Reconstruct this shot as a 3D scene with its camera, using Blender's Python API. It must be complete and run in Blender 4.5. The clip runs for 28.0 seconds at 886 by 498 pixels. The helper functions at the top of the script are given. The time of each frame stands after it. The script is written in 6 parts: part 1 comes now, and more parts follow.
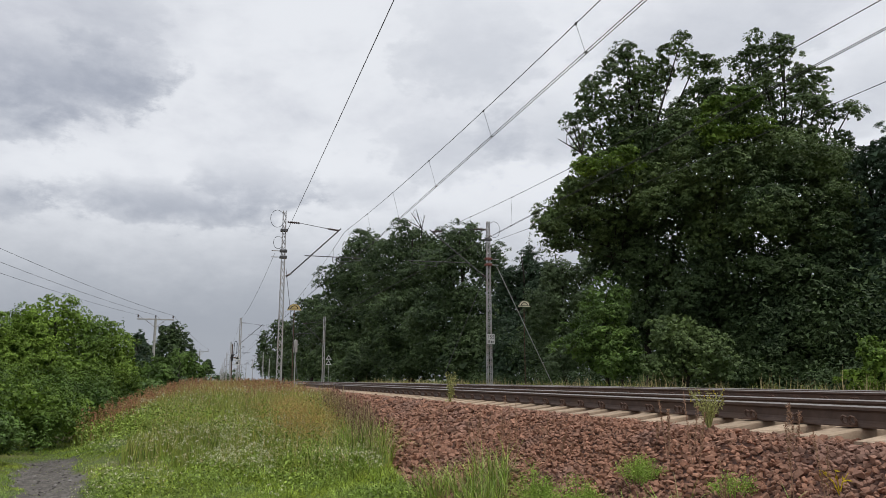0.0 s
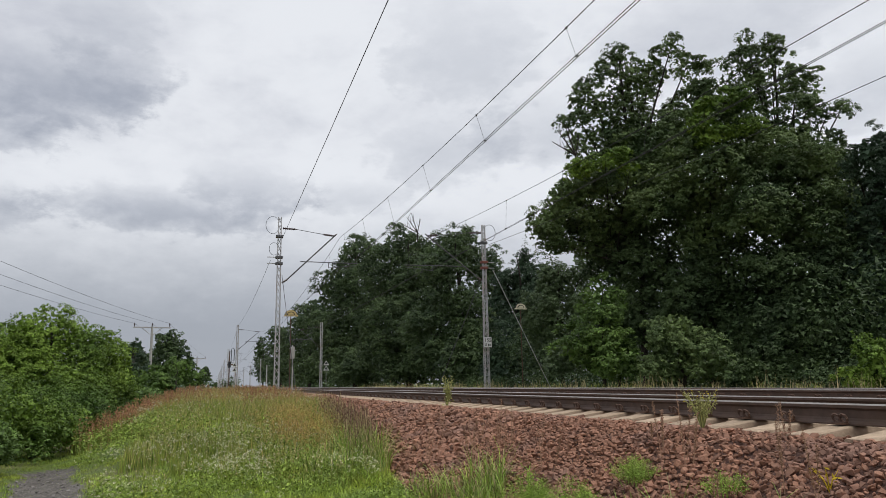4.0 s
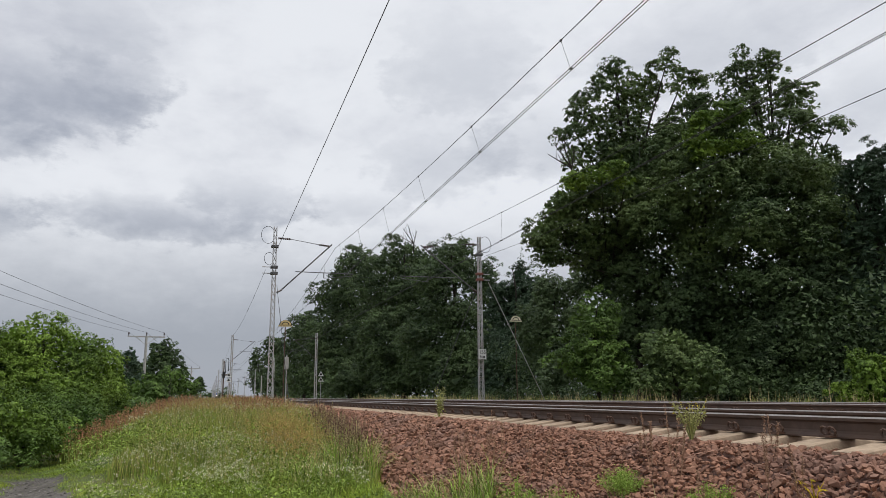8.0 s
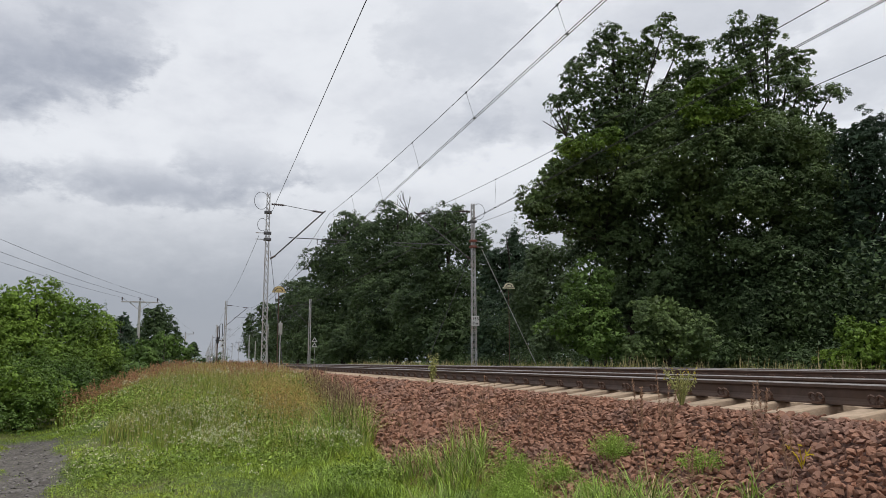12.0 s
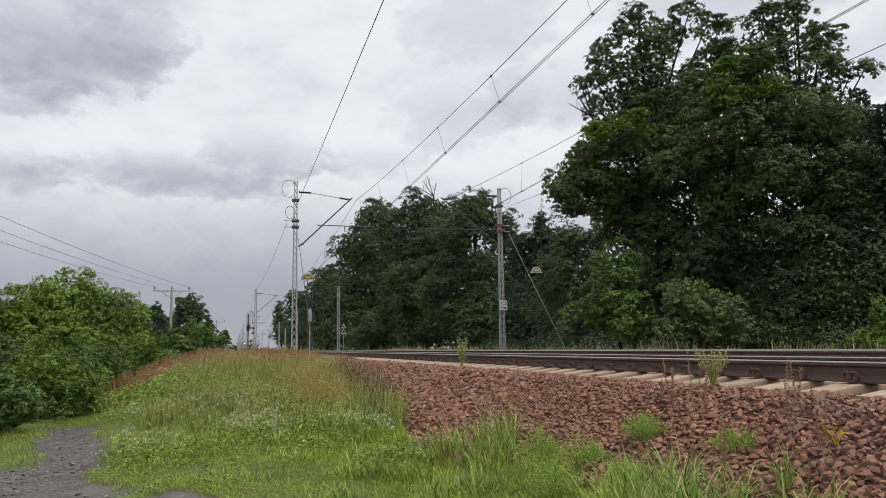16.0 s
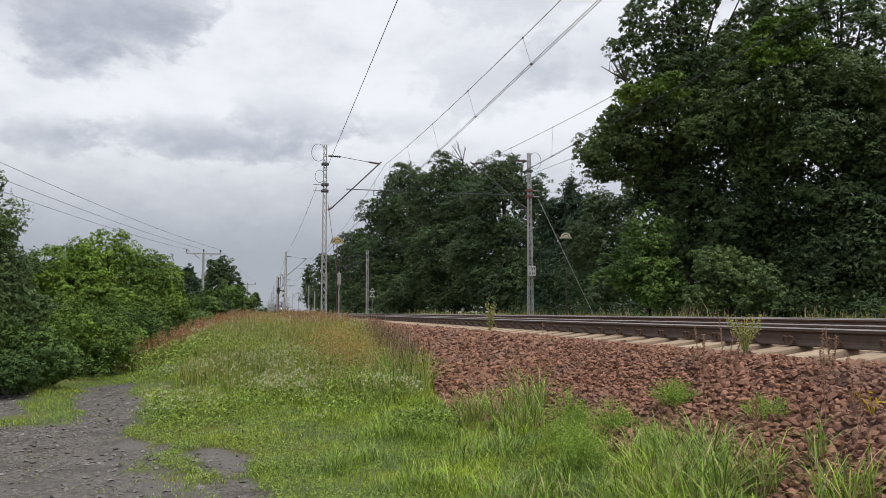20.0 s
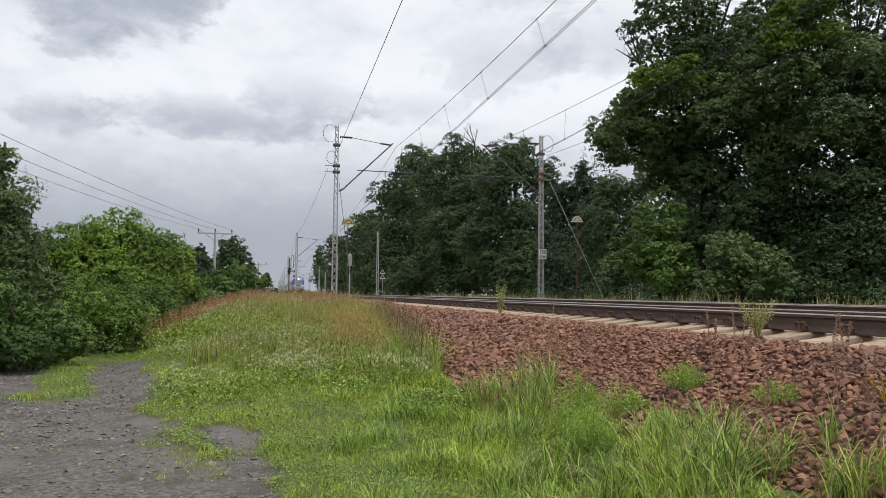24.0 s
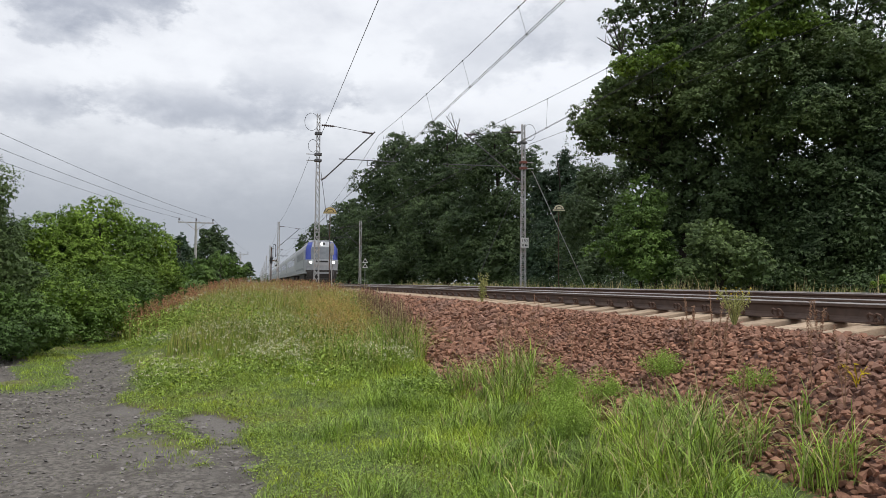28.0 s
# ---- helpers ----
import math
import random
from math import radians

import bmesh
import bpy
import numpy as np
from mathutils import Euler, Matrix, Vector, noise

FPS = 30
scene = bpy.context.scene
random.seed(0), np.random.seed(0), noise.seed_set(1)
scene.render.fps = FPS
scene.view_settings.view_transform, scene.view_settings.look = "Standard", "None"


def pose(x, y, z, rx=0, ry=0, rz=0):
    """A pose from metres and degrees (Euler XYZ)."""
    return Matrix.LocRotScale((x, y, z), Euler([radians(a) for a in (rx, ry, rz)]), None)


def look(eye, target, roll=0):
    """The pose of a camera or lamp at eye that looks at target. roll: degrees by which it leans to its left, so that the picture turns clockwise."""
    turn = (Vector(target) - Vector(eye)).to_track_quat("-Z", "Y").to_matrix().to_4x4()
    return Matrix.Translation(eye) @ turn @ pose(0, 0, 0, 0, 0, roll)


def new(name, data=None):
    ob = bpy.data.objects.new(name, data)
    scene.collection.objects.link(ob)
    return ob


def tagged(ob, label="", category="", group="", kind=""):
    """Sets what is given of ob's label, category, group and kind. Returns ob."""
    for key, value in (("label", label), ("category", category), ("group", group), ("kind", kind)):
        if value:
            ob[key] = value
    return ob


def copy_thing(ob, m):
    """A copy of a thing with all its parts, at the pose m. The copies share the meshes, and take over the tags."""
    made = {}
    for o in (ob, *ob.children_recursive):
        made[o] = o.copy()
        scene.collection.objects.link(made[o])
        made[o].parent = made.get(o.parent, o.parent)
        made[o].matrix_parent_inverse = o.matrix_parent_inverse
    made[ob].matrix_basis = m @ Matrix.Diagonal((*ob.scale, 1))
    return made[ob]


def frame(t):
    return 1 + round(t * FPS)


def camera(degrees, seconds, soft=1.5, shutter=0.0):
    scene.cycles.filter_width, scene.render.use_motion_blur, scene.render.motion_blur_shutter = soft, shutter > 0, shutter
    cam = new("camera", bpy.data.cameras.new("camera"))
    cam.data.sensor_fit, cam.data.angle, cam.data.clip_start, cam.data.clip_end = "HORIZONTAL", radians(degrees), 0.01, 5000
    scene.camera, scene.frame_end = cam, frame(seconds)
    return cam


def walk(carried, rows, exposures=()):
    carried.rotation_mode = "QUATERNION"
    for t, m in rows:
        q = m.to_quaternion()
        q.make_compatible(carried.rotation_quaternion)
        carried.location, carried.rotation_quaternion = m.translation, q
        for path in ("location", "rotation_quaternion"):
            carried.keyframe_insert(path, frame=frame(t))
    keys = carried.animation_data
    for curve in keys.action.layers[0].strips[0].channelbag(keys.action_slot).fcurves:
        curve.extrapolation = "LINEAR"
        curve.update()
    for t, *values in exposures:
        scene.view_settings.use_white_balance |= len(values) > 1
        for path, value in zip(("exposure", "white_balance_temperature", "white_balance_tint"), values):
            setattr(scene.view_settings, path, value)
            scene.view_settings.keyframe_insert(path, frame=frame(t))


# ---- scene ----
cam = camera(60.5, 28.0, 0.6)
PATH = [
    (0, (-4.976, -6.336, 0.206), (-4.419, -4.445, 0.546), 0.0),
    (0.5, (-4.987, -6.334, 0.206), (-4.438, -4.441, 0.542), -0.5),
    (1, (-4.984, -6.348, 0.209), (-4.436, -4.453, 0.543), -0.8),
    (1.5, (-4.978, -6.362, 0.212), (-4.426, -4.469, 0.548), -1.2),
    (2, (-4.973, -6.373, 0.208), (-4.412, -4.484, 0.548), -1.2),
    (2.5, (-4.977, -6.377, 0.215), (-4.407, -4.49, 0.557), -1.0),
    (3, (-4.992, -6.375, 0.214), (-4.423, -4.489, 0.56), -0.9),
    (3.5, (-4.982, -6.383, 0.215), (-4.416, -4.497, 0.563), -0.9),
    (5.5, (-4.935, -6.445, 0.203), (-4.368, -4.56, 0.556), -0.9),
    (6, (-4.934, -6.428, 0.202), (-4.369, -4.543, 0.56), -0.5),
    (6.5, (-4.911, -6.404, 0.204), (-4.346, -4.52, 0.565), -0.4),
    (7, (-4.901, -6.399, 0.206), (-4.336, -4.515, 0.569), -0.3),
    (7.5, (-4.893, -6.397, 0.204), (-4.323, -4.516, 0.576), -0.4),
    (8, (-4.904, -6.41, 0.186), (-4.331, -4.532, 0.566), -0.4),
    (8.5, (-4.915, -6.422, 0.18), (-4.334, -4.547, 0.561), -0.4),
    (9, (-4.926, -6.409, 0.186), (-4.338, -4.536, 0.566), -0.3),
    (9.5, (-4.917, -6.412, 0.184), (-4.322, -4.54, 0.559), -0.3),
    (10, (-4.916, -6.414, 0.187), (-4.317, -4.541, 0.549), -0.4),
    (10.5, (-4.906, -6.41, 0.183), (-4.309, -4.533, 0.532), -0.3),
    (11, (-4.909, -6.389, 0.177), (-4.313, -4.51, 0.51), -0.2),
    (11.5, (-4.909, -6.393, 0.177), (-4.314, -4.509, 0.486), -0.2),
    (12, (-4.906, -6.404, 0.183), (-4.313, -4.517, 0.477), -0.2),
    (12.5, (-4.895, -6.398, 0.18), (-4.304, -4.51, 0.469), -0.3),
    (14.5, (-4.901, -6.403, 0.17), (-4.33, -4.506, 0.442), -0.9),
    (15, (-4.904, -6.392, 0.167), (-4.344, -4.491, 0.436), -0.9),
    (15.5, (-4.91, -6.404, 0.166), (-4.366, -4.497, 0.43), -0.8),
    (16, (-4.926, -6.422, 0.163), (-4.399, -4.509, 0.42), -0.8),
    (16.5, (-4.93, -6.431, 0.16), (-4.417, -4.513, 0.402), -0.7),
    (17, (-4.93, -6.392, 0.158), (-4.428, -4.47, 0.384), -0.6),
    (17.5, (-4.932, -6.397, 0.161), (-4.444, -4.469, 0.375), -0.6),
    (18, (-4.936, -6.394, 0.154), (-4.457, -4.463, 0.357), -0.4),
    (18.5, (-4.929, -6.393, 0.153), (-4.462, -4.457, 0.344), -0.2),
    (19, (-4.924, -6.391, 0.156), (-4.464, -4.453, 0.334), -0.2),
    (19.5, (-4.926, -6.397, 0.152), (-4.468, -4.458, 0.325), -0.1),
    (20, (-4.935, -6.395, 0.152), (-4.479, -4.455, 0.318), -0.1),
    (20.5, (-4.928, -6.383, 0.146), (-4.474, -4.441, 0.302), 0.0),
    (21, (-4.94, -6.382, 0.144), (-4.488, -4.439, 0.291), 0.3),
    (21.5, (-4.949, -6.383, 0.142), (-4.5, -4.439, 0.285), 0.5),
    (23.5, (-4.951, -6.395, 0.146), (-4.519, -4.446, 0.268), 0.6),
    (24, (-4.943, -6.382, 0.142), (-4.513, -4.433, 0.262), 0.6),
    (24.5, (-4.943, -6.392, 0.142), (-4.514, -4.441, 0.259), 0.5),
    (25, (-4.937, -6.391, 0.148), (-4.509, -4.44, 0.261), 0.3),
    (25.5, (-4.934, -6.389, 0.143), (-4.504, -4.439, 0.252), 0.2),
    (26, (-4.934, -6.384, 0.144), (-4.5, -4.434, 0.246), 0.3),
    (26.5, (-4.934, -6.393, 0.136), (-4.493, -4.444, 0.235), 0.4),
    (27, (-4.938, -6.408, 0.139), (-4.487, -4.462, 0.236), 0.3),
    (27.5, (-4.936, -6.403, 0.142), (-4.474, -4.459, 0.236), 0.3),
    (28, (-4.933, -6.406, 0.139), (-4.458, -4.465, 0.23), 0.4),
]
walk(cam, [(t, look(eye, target, roll)) for t, eye, target, roll in PATH],
     [(0.0, -0.24), (10.0, -0.24), (14.0, -0.19), (19.0, -0.12), (24.0, -0.05), (28.0, -0.04)])

# ---- sky and sun ----
SUN_EL, SUN_AZ = 66.0, 130.0   # degrees; azimuth clockwise from +y


def node(nt, kind, **props):
    n = nt.nodes.new(kind)
    for k, v in props.items():
        if k == "op":
            n.operation = v
        elif k == "dims":
            n.noise_dimensions = v
        elif k == "blend":
            n.blend_type = v
        elif k == "dtype":
            n.data_type = v
        elif k == "clamp":
            n.use_clamp = v
    return n


def wire_up(nt, value, socket):
    if hasattr(value, "is_output"):
        nt.links.new(value, socket)
    else:
        socket.default_value = value


def fmath(nt, op, a, b=0.0, c=0.0, clamp=False):
    n = node(nt, "ShaderNodeMath", op=op, clamp=clamp)
    for i, v in enumerate((a, b, c)):
        wire_up(nt, v, n.inputs[i])
    return n.outputs[0]


def vmath(nt, op, a, b=(0, 0, 0)):
    n = node(nt, "ShaderNodeVectorMath", op=op)
    wire_up(nt, a, n.inputs[0])
    wire_up(nt, b, n.inputs[1])
    return n


def mixc(nt, fac, a, b, blend="MIX"):
    n = node(nt, "ShaderNodeMix", dtype="RGBA", blend=blend)
    wire_up(nt, fac, n.inputs[0])
    wire_up(nt, a, n.inputs[6])
    wire_up(nt, b, n.inputs[7])
    return n.outputs[2]


def noise_tex(nt, vec, scale, detail=4.0, rough=0.55, distort=0.0):
    n = node(nt, "ShaderNodeTexNoise", dims="3D")
    wire_up(nt, vec, n.inputs["Vector"])
    n.inputs["Scale"].default_value = scale
    n.inputs["Detail"].default_value = detail
    n.inputs["Roughness"].default_value = rough
    n.inputs["Distortion"].default_value = distort
    return n


def smooth(nt, v, lo, hi):
    n = node(nt, "ShaderNodeMapRange")
    n.interpolation_type = "SMOOTHSTEP"
    wire_up(nt, v, n.inputs[0])
    n.inputs[1].default_value, n.inputs[2].default_value = lo, hi
    n.inputs[3].default_value, n.inputs[4].default_value = 0.0, 1.0
    return n.outputs[0]


def rgb(r, g, b):
    return (r, g, b, 1.0)


CLOUDS = [(-11.5, 20.2, 6.4, 3.2, 0.85), (-7.4, 21.6, 3.6, 2.8, 0.65), (-13.2, 17.6, 3.6, 2.2, 0.85), (-8.5, 25.0, 4.0, 2.6, 0.4), (-14.4, 12.0, 3.0, 1.6, 0.6), (-3.4, 12.5, 9.0, 1.9, 0.75), (2.2, 14.4, 5.0, 2.0, 0.5), (10.3, 14.0, 4.2, 1.6, 0.35),
          (18.5, 24.4, 6.4, 4.6, 0.4), (17.1, 17.5, 6.4, 2.9, 0.42), (26.0, 18.5, 7.0, 3.2, 0.42), (37.0, 24.0, 9.0, 3.4, 0.35), (48.0, 19.0, 9.0, 3.4, 0.4), (-30.0, 24.0, 10.0, 5.0, 0.7)]


def make_world():
    world = bpy.data.worlds.new("overcast_sky")
    scene.world = world
    world.use_nodes = True
    nt = world.node_tree
    nt.nodes.clear()
    out = nt.nodes.new("ShaderNodeOutputWorld")
    bg = nt.nodes.new("ShaderNodeBackground")
    sky = nt.nodes.new("ShaderNodeTexSky")
    sky.sky_type, sky.sun_disc = "NISHITA", False
    sky.sun_elevation, sky.sun_rotation = radians(SUN_EL), radians(SUN_AZ)
    geo = nt.nodes.new("ShaderNodeTexCoord").outputs["Generated"]
    sep = nt.nodes.new("ShaderNodeSeparateXYZ")
    nt.links.new(geo, sep.inputs[0])
    up = fmath(nt, "MAXIMUM", sep.outputs[2], 0.0)
    # the cloud deck seen in perspective: stretch towards the horizon
    flat = fmath(nt, "ADD", up, 0.22)
    comb = nt.nodes.new("ShaderNodeCombineXYZ")
    nt.links.new(fmath(nt, "DIVIDE", sep.outputs[0], flat), comb.inputs[0])
    nt.links.new(fmath(nt, "DIVIDE", sep.outputs[1], flat), comb.inputs[1])
    comb.inputs[2].default_value = 3.7
    deck = comb.outputs[0]
    big = noise_tex(nt, deck, 0.9, 3.0, 0.5, 0.4).outputs[0]
    mid = noise_tex(nt, deck, 2.2, 6.0, 0.55, 0.5).outputs[0]
    fine = noise_tex(nt, deck, 6.5, 7.0, 0.6, 0.4).outputs[0]
    az = fmath(nt, "MULTIPLY", fmath(nt, "ARCTAN2", sep.outputs[0], sep.outputs[1]), 57.2958)
    el = fmath(nt, "MULTIPLY", fmath(nt, "ARCSINE", sep.outputs[2]), 57.2958)
    puff = nt.nodes.new("ShaderNodeCombineXYZ")
    nt.links.new(fmath(nt, "MULTIPLY", az, 0.11), puff.inputs[0])
    nt.links.new(fmath(nt, "MULTIPLY", el, 0.19), puff.inputs[1])
    puff1 = noise_tex(nt, puff.outputs[0], 1.9, 8.0, 0.58, 0.12).outputs[0]
    puff2 = noise_tex(nt, puff.outputs[0], 5.5, 6.0, 0.6, 0.1).outputs[0]
    warp = fmath(nt, "ADD", fmath(nt, "MULTIPLY", fmath(nt, "SUBTRACT", puff1, 0.5), 2.0), fmath(nt, "MULTIPLY", fmath(nt, "SUBTRACT", puff2, 0.5), 0.8))
    dens = fmath(nt, "ADD", fmath(nt, "MULTIPLY", big, 0.5), fmath(nt, "ADD", fmath(nt, "MULTIPLY", mid, 0.34), fmath(nt, "ADD", fmath(nt, "MULTIPLY", fine, 0.12), fmath(nt, "MULTIPLY", puff1, 0.22))))
    tone = smooth(nt, dens, 0.54, 0.84)
    cloud = mixc(nt, tone, rgb(0.90, 0.925, 0.975), rgb(0.56, 0.585, 0.665))
    # the single dark clouds of the deck: azimuth, elevation, half sizes in degrees, depth of tone
    for ca, ce, wa, we, amount in CLOUDS:
        u = fmath(nt, "DIVIDE", fmath(nt, "SUBTRACT", az, ca), wa)
        v = fmath(nt, "DIVIDE", fmath(nt, "SUBTRACT", el, ce), we)
        d = fmath(nt, "SQRT", fmath(nt, "ADD", fmath(nt, "MULTIPLY", u, u), fmath(nt, "MULTIPLY", v, v)))
        d = fmath(nt, "ADD", d, warp)
        body = fmath(nt, "ADD", fmath(nt, "MULTIPLY", smooth(nt, d, 1.12, 0.78), 0.36), fmath(nt, "MULTIPLY", smooth(nt, d, 1.3, 0.1), 0.64))
        # lit tops, dark flat bases
        body = fmath(nt, "MULTIPLY", body, smooth(nt, v, 1.5, -0.3))
        cloud = mixc(nt, fmath(nt, "MULTIPLY", body, amount), cloud, mixc(nt, puff2, rgb(0.345, 0.38, 0.46), rgb(0.47, 0.505, 0.59)))
    # greyer bank towards the horizon
    low = smooth(nt, fmath(nt, "ADD", el, fmath(nt, "MULTIPLY", warp, 2.2)), 15.0, 3.5)
    cloud = mixc(nt, fmath(nt, "MULTIPLY", low, 0.9), cloud, rgb(0.35, 0.38, 0.44))
    clear = vmath(nt, "SCALE", sky.outputs[0])
    clear.inputs[3].default_value = 0.10
    mixed = mixc(nt, 0.96, clear.outputs[0], cloud)
    nt.links.new(mixed, bg.inputs[0])
    bg.inputs[1].default_value = 1.08
    nt.links.new(bg.outputs[0], out.inputs[0])


make_world()
sun_data = bpy.data.lights.new("sun", "SUN")
sun_data.energy, sun_data.angle, sun_data.color = 1.75, radians(14), (1.0, 0.96, 0.9)
sun = new("sun", sun_data)
_el, _az = radians(SUN_EL), radians(SUN_AZ)
sun.matrix_world = look((0, 0, 60), (-60 * math.sin(_az) * math.cos(_el), -60 * math.cos(_az) * math.cos(_el), 60 - 60 * math.sin(_el)))
scene.view_settings.exposure = 0.0

# ---- materials ----


def material(name, c1, c2, scale=6.0, rough=0.8, metal=0.0, bump=0.0, bump_scale=None, c3=None, scale3=1.2, island=0.0, object_random=0.0, spec=0.35, translucent=0.0, coords="Object"):
    """Two-scale procedural surface: c1 to c2 by fine noise, c3 by broad stains."""
    m = bpy.data.materials.new(name)
    m.use_nodes = True
    nt = m.node_tree
    p = nt.nodes["Principled BSDF"]
    out = nt.nodes["Material Output"]
    vec = nt.nodes.new("ShaderNodeTexCoord").outputs[coords]
    fine = noise_tex(nt, vec, scale, 5.0, 0.6).outputs[0]
    col = mixc(nt, smooth(nt, fine, 0.3, 0.7), rgb(*c1), rgb(*c2))
    if c3:
        broad = noise_tex(nt, vec, scale3, 4.0, 0.6).outputs[0]
        col = mixc(nt, smooth(nt, broad, 0.45, 0.68), col, rgb(*c3))
    if island or object_random:
        src = nt.nodes.new("ShaderNodeNewGeometry").outputs["Random Per Island"] if island else nt.nodes.new("ShaderNodeObjectInfo").outputs["Random"]
        amount = island or object_random
        gain = fmath(nt, "ADD", fmath(nt, "MULTIPLY", src, 2 * amount), 1.0 - amount)
        v = vmath(nt, "SCALE", col)
        nt.links.new(gain, v.inputs[3])
        col = v.outputs[0]
    nt.links.new(col, p.inputs["Base Color"])
    p.inputs["Roughness"].default_value, p.inputs["Metallic"].default_value = rough, metal
    p.inputs["Specular IOR Level"].default_value = spec
    if bump:
        b = nt.nodes.new("ShaderNodeBump")
        b.inputs["Strength"].default_value, b.inputs["Distance"].default_value = min(1.0, bump), 0.02
        nt.links.new(noise_tex(nt, vec, bump_scale or scale * 2, 6.0, 0.65).outputs[0], b.inputs["Height"])
        nt.links.new(b.outputs[0], p.inputs["Normal"])
    if translucent:
        tr = nt.nodes.new("ShaderNodeBsdfTranslucent")
        nt.links.new(col, tr.inputs[0])
        mx = nt.nodes.new("ShaderNodeMixShader")
        mx.inputs[0].default_value = translucent
        nt.links.new(p.outputs[0], mx.inputs[1])
        nt.links.new(tr.outputs[0], mx.inputs[2])
        nt.links.new(mx.outputs[0], out.inputs[0])
    return m


def leaf_mat(name, c1, c2, rough=0.5, island=0.35, c3=None, scale=0.45, scale3=0.8):
    return material(name, c1, c2, scale=scale, rough=rough, island=island, translucent=0.14, spec=0.25, c3=c3, scale3=scale3)


M = {}
M["galv"] = material("galvanised_steel", (0.50, 0.50, 0.50), (0.39, 0.39, 0.40), 9, 0.6, 0.1, 0.1, c3=(0.36, 0.30, 0.26), scale3=1.5)
M["rust"] = material("rusty_steel", (0.13, 0.08, 0.06), (0.085, 0.056, 0.046), 14, 0.8, 0.2, 0.2, c3=(0.15, 0.085, 0.055), scale3=2)
M["rail"] = material("rail_web", (0.13, 0.088, 0.07), (0.09, 0.062, 0.05), 10, 0.75, 0.3, 0.15, c3=(0.11, 0.07, 0.05), scale3=1.4)
M["railtop"] = material("rail_head_polished", (0.40, 0.37, 0.35), (0.31, 0.285, 0.265), 6, 0.42, 0.5)
M["sleeper"] = material("weathered_concrete", (0.50, 0.38, 0.27), (0.38, 0.285, 0.20), 12, 0.9, 0, 0.4, 60, c3=(0.24, 0.17, 0.12), scale3=3, object_random=0.15)
M["stone"] = material("red_ballast", (0.355, 0.185, 0.118), (0.228, 0.116, 0.078), 20, 0.85, 0, 0.3, 40, c3=(0.25, 0.142, 0.105), scale3=1.3, island=0.3)
M["stone_part"] = material("red_ballast_piece", (0.355, 0.185, 0.118), (0.228, 0.116, 0.078), 20, 0.85, 0, 0.3, 50, object_random=0.3)
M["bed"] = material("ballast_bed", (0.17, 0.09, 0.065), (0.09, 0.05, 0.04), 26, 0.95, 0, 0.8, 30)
M["gravel"] = material("grey_gravel", (0.25, 0.23, 0.215), (0.15, 0.137, 0.127), 20, 0.9, 0, 0.2, island=0.4)
M["wire"] = material("dark_wire", (0.05, 0.05, 0.05), (0.035, 0.035, 0.04), 5, 0.6, 0.5)
M["insul"] = material("brown_insulator", (0.07, 0.04, 0.035), (0.05, 0.03, 0.03), 5, 0.3)
M["dark_steel"] = material("dark_grey_steel", (0.14, 0.14, 0.145), (0.09, 0.09, 0.095), 8, 0.6, 0.4)
M["red_steel"] = material("red_primer_steel", (0.26, 0.10, 0.075), (0.18, 0.07, 0.055), 8, 0.7)
M["black"] = material("black_paint", (0.02, 0.02, 0.02), (0.03, 0.03, 0.03), 5, 0.6)
M["white"] = material("white_enamel", (0.75, 0.75, 0.73), (0.65, 0.65, 0.63), 8, 0.5)
M["yellow"] = material("yellow_enamel", (0.60, 0.46, 0.20), (0.5, 0.38, 0.16), 8, 0.5)
M["cream"] = material("cream_enamel", (0.72, 0.68, 0.5), (0.62, 0.58, 0.42), 8, 0.5)
M["concrete"] = material("pole_concrete", (0.42, 0.41, 0.38), (0.34, 0.33, 0.31), 6, 0.9, 0, 0.2)
M["bark"] = material("bark", (0.045, 0.037, 0.030), (0.025, 0.021, 0.017), 8, 0.95, 0, 0.6, 14)
M["oak"] = leaf_mat("oak_leaf", (0.150, 0.212, 0.070), (0.046, 0.080, 0.029), 0.56, island=0.42)
# darker oak leaf: crown shade put into colour low down, deeper green elsewhere
M["oak2"] = leaf_mat("oak_leaf_dark_and_shaded", (0.100, 0.150, 0.056), (0.034, 0.060, 0.025), 0.56, island=0.4)
M["lime"] = leaf_mat("fresh_leaf", (0.21, 0.32, 0.045), (0.05, 0.10, 0.018), 0.6, island=0.5)
M["shrub"] = leaf_mat("shrub_leaf", (0.13, 0.215, 0.045), (0.042, 0.082, 0.019), 0.6, island=0.5)
M["pine"] = leaf_mat("pine_needle", (0.06, 0.098, 0.053), (0.042, 0.075, 0.042))
M["willow"] = leaf_mat("willow_leaf", (0.12, 0.168, 0.078), (0.084, 0.126, 0.054))
M["grass"] = leaf_mat("grass_blade", (0.42, 0.50, 0.065), (0.24, 0.35, 0.05), 0.6, 0.68, c3=(0.24, 0.34, 0.11), scale=1.3, scale3=1.9)
M["long"] = leaf_mat("long_grass_blade", (0.36, 0.47, 0.07), (0.18, 0.29, 0.045), 0.5, 0.7, c3=(0.25, 0.35, 0.08), scale=1.3, scale3=1.9)
M["tall"] = leaf_mat("tall_grass", (0.36, 0.385, 0.078), (0.22, 0.265, 0.055), 0.7, 0.5, c3=(0.42, 0.38, 0.13), scale=1.0, scale3=0.7)
M["straw"] = leaf_mat("dry_grass", (0.56, 0.47, 0.25), (0.42, 0.35, 0.18), 0.8, 0.4)
M["sorrel"] = leaf_mat("sorrel_seed", (0.42, 0.22, 0.12), (0.30, 0.145, 0.085), 0.8, 0.4)
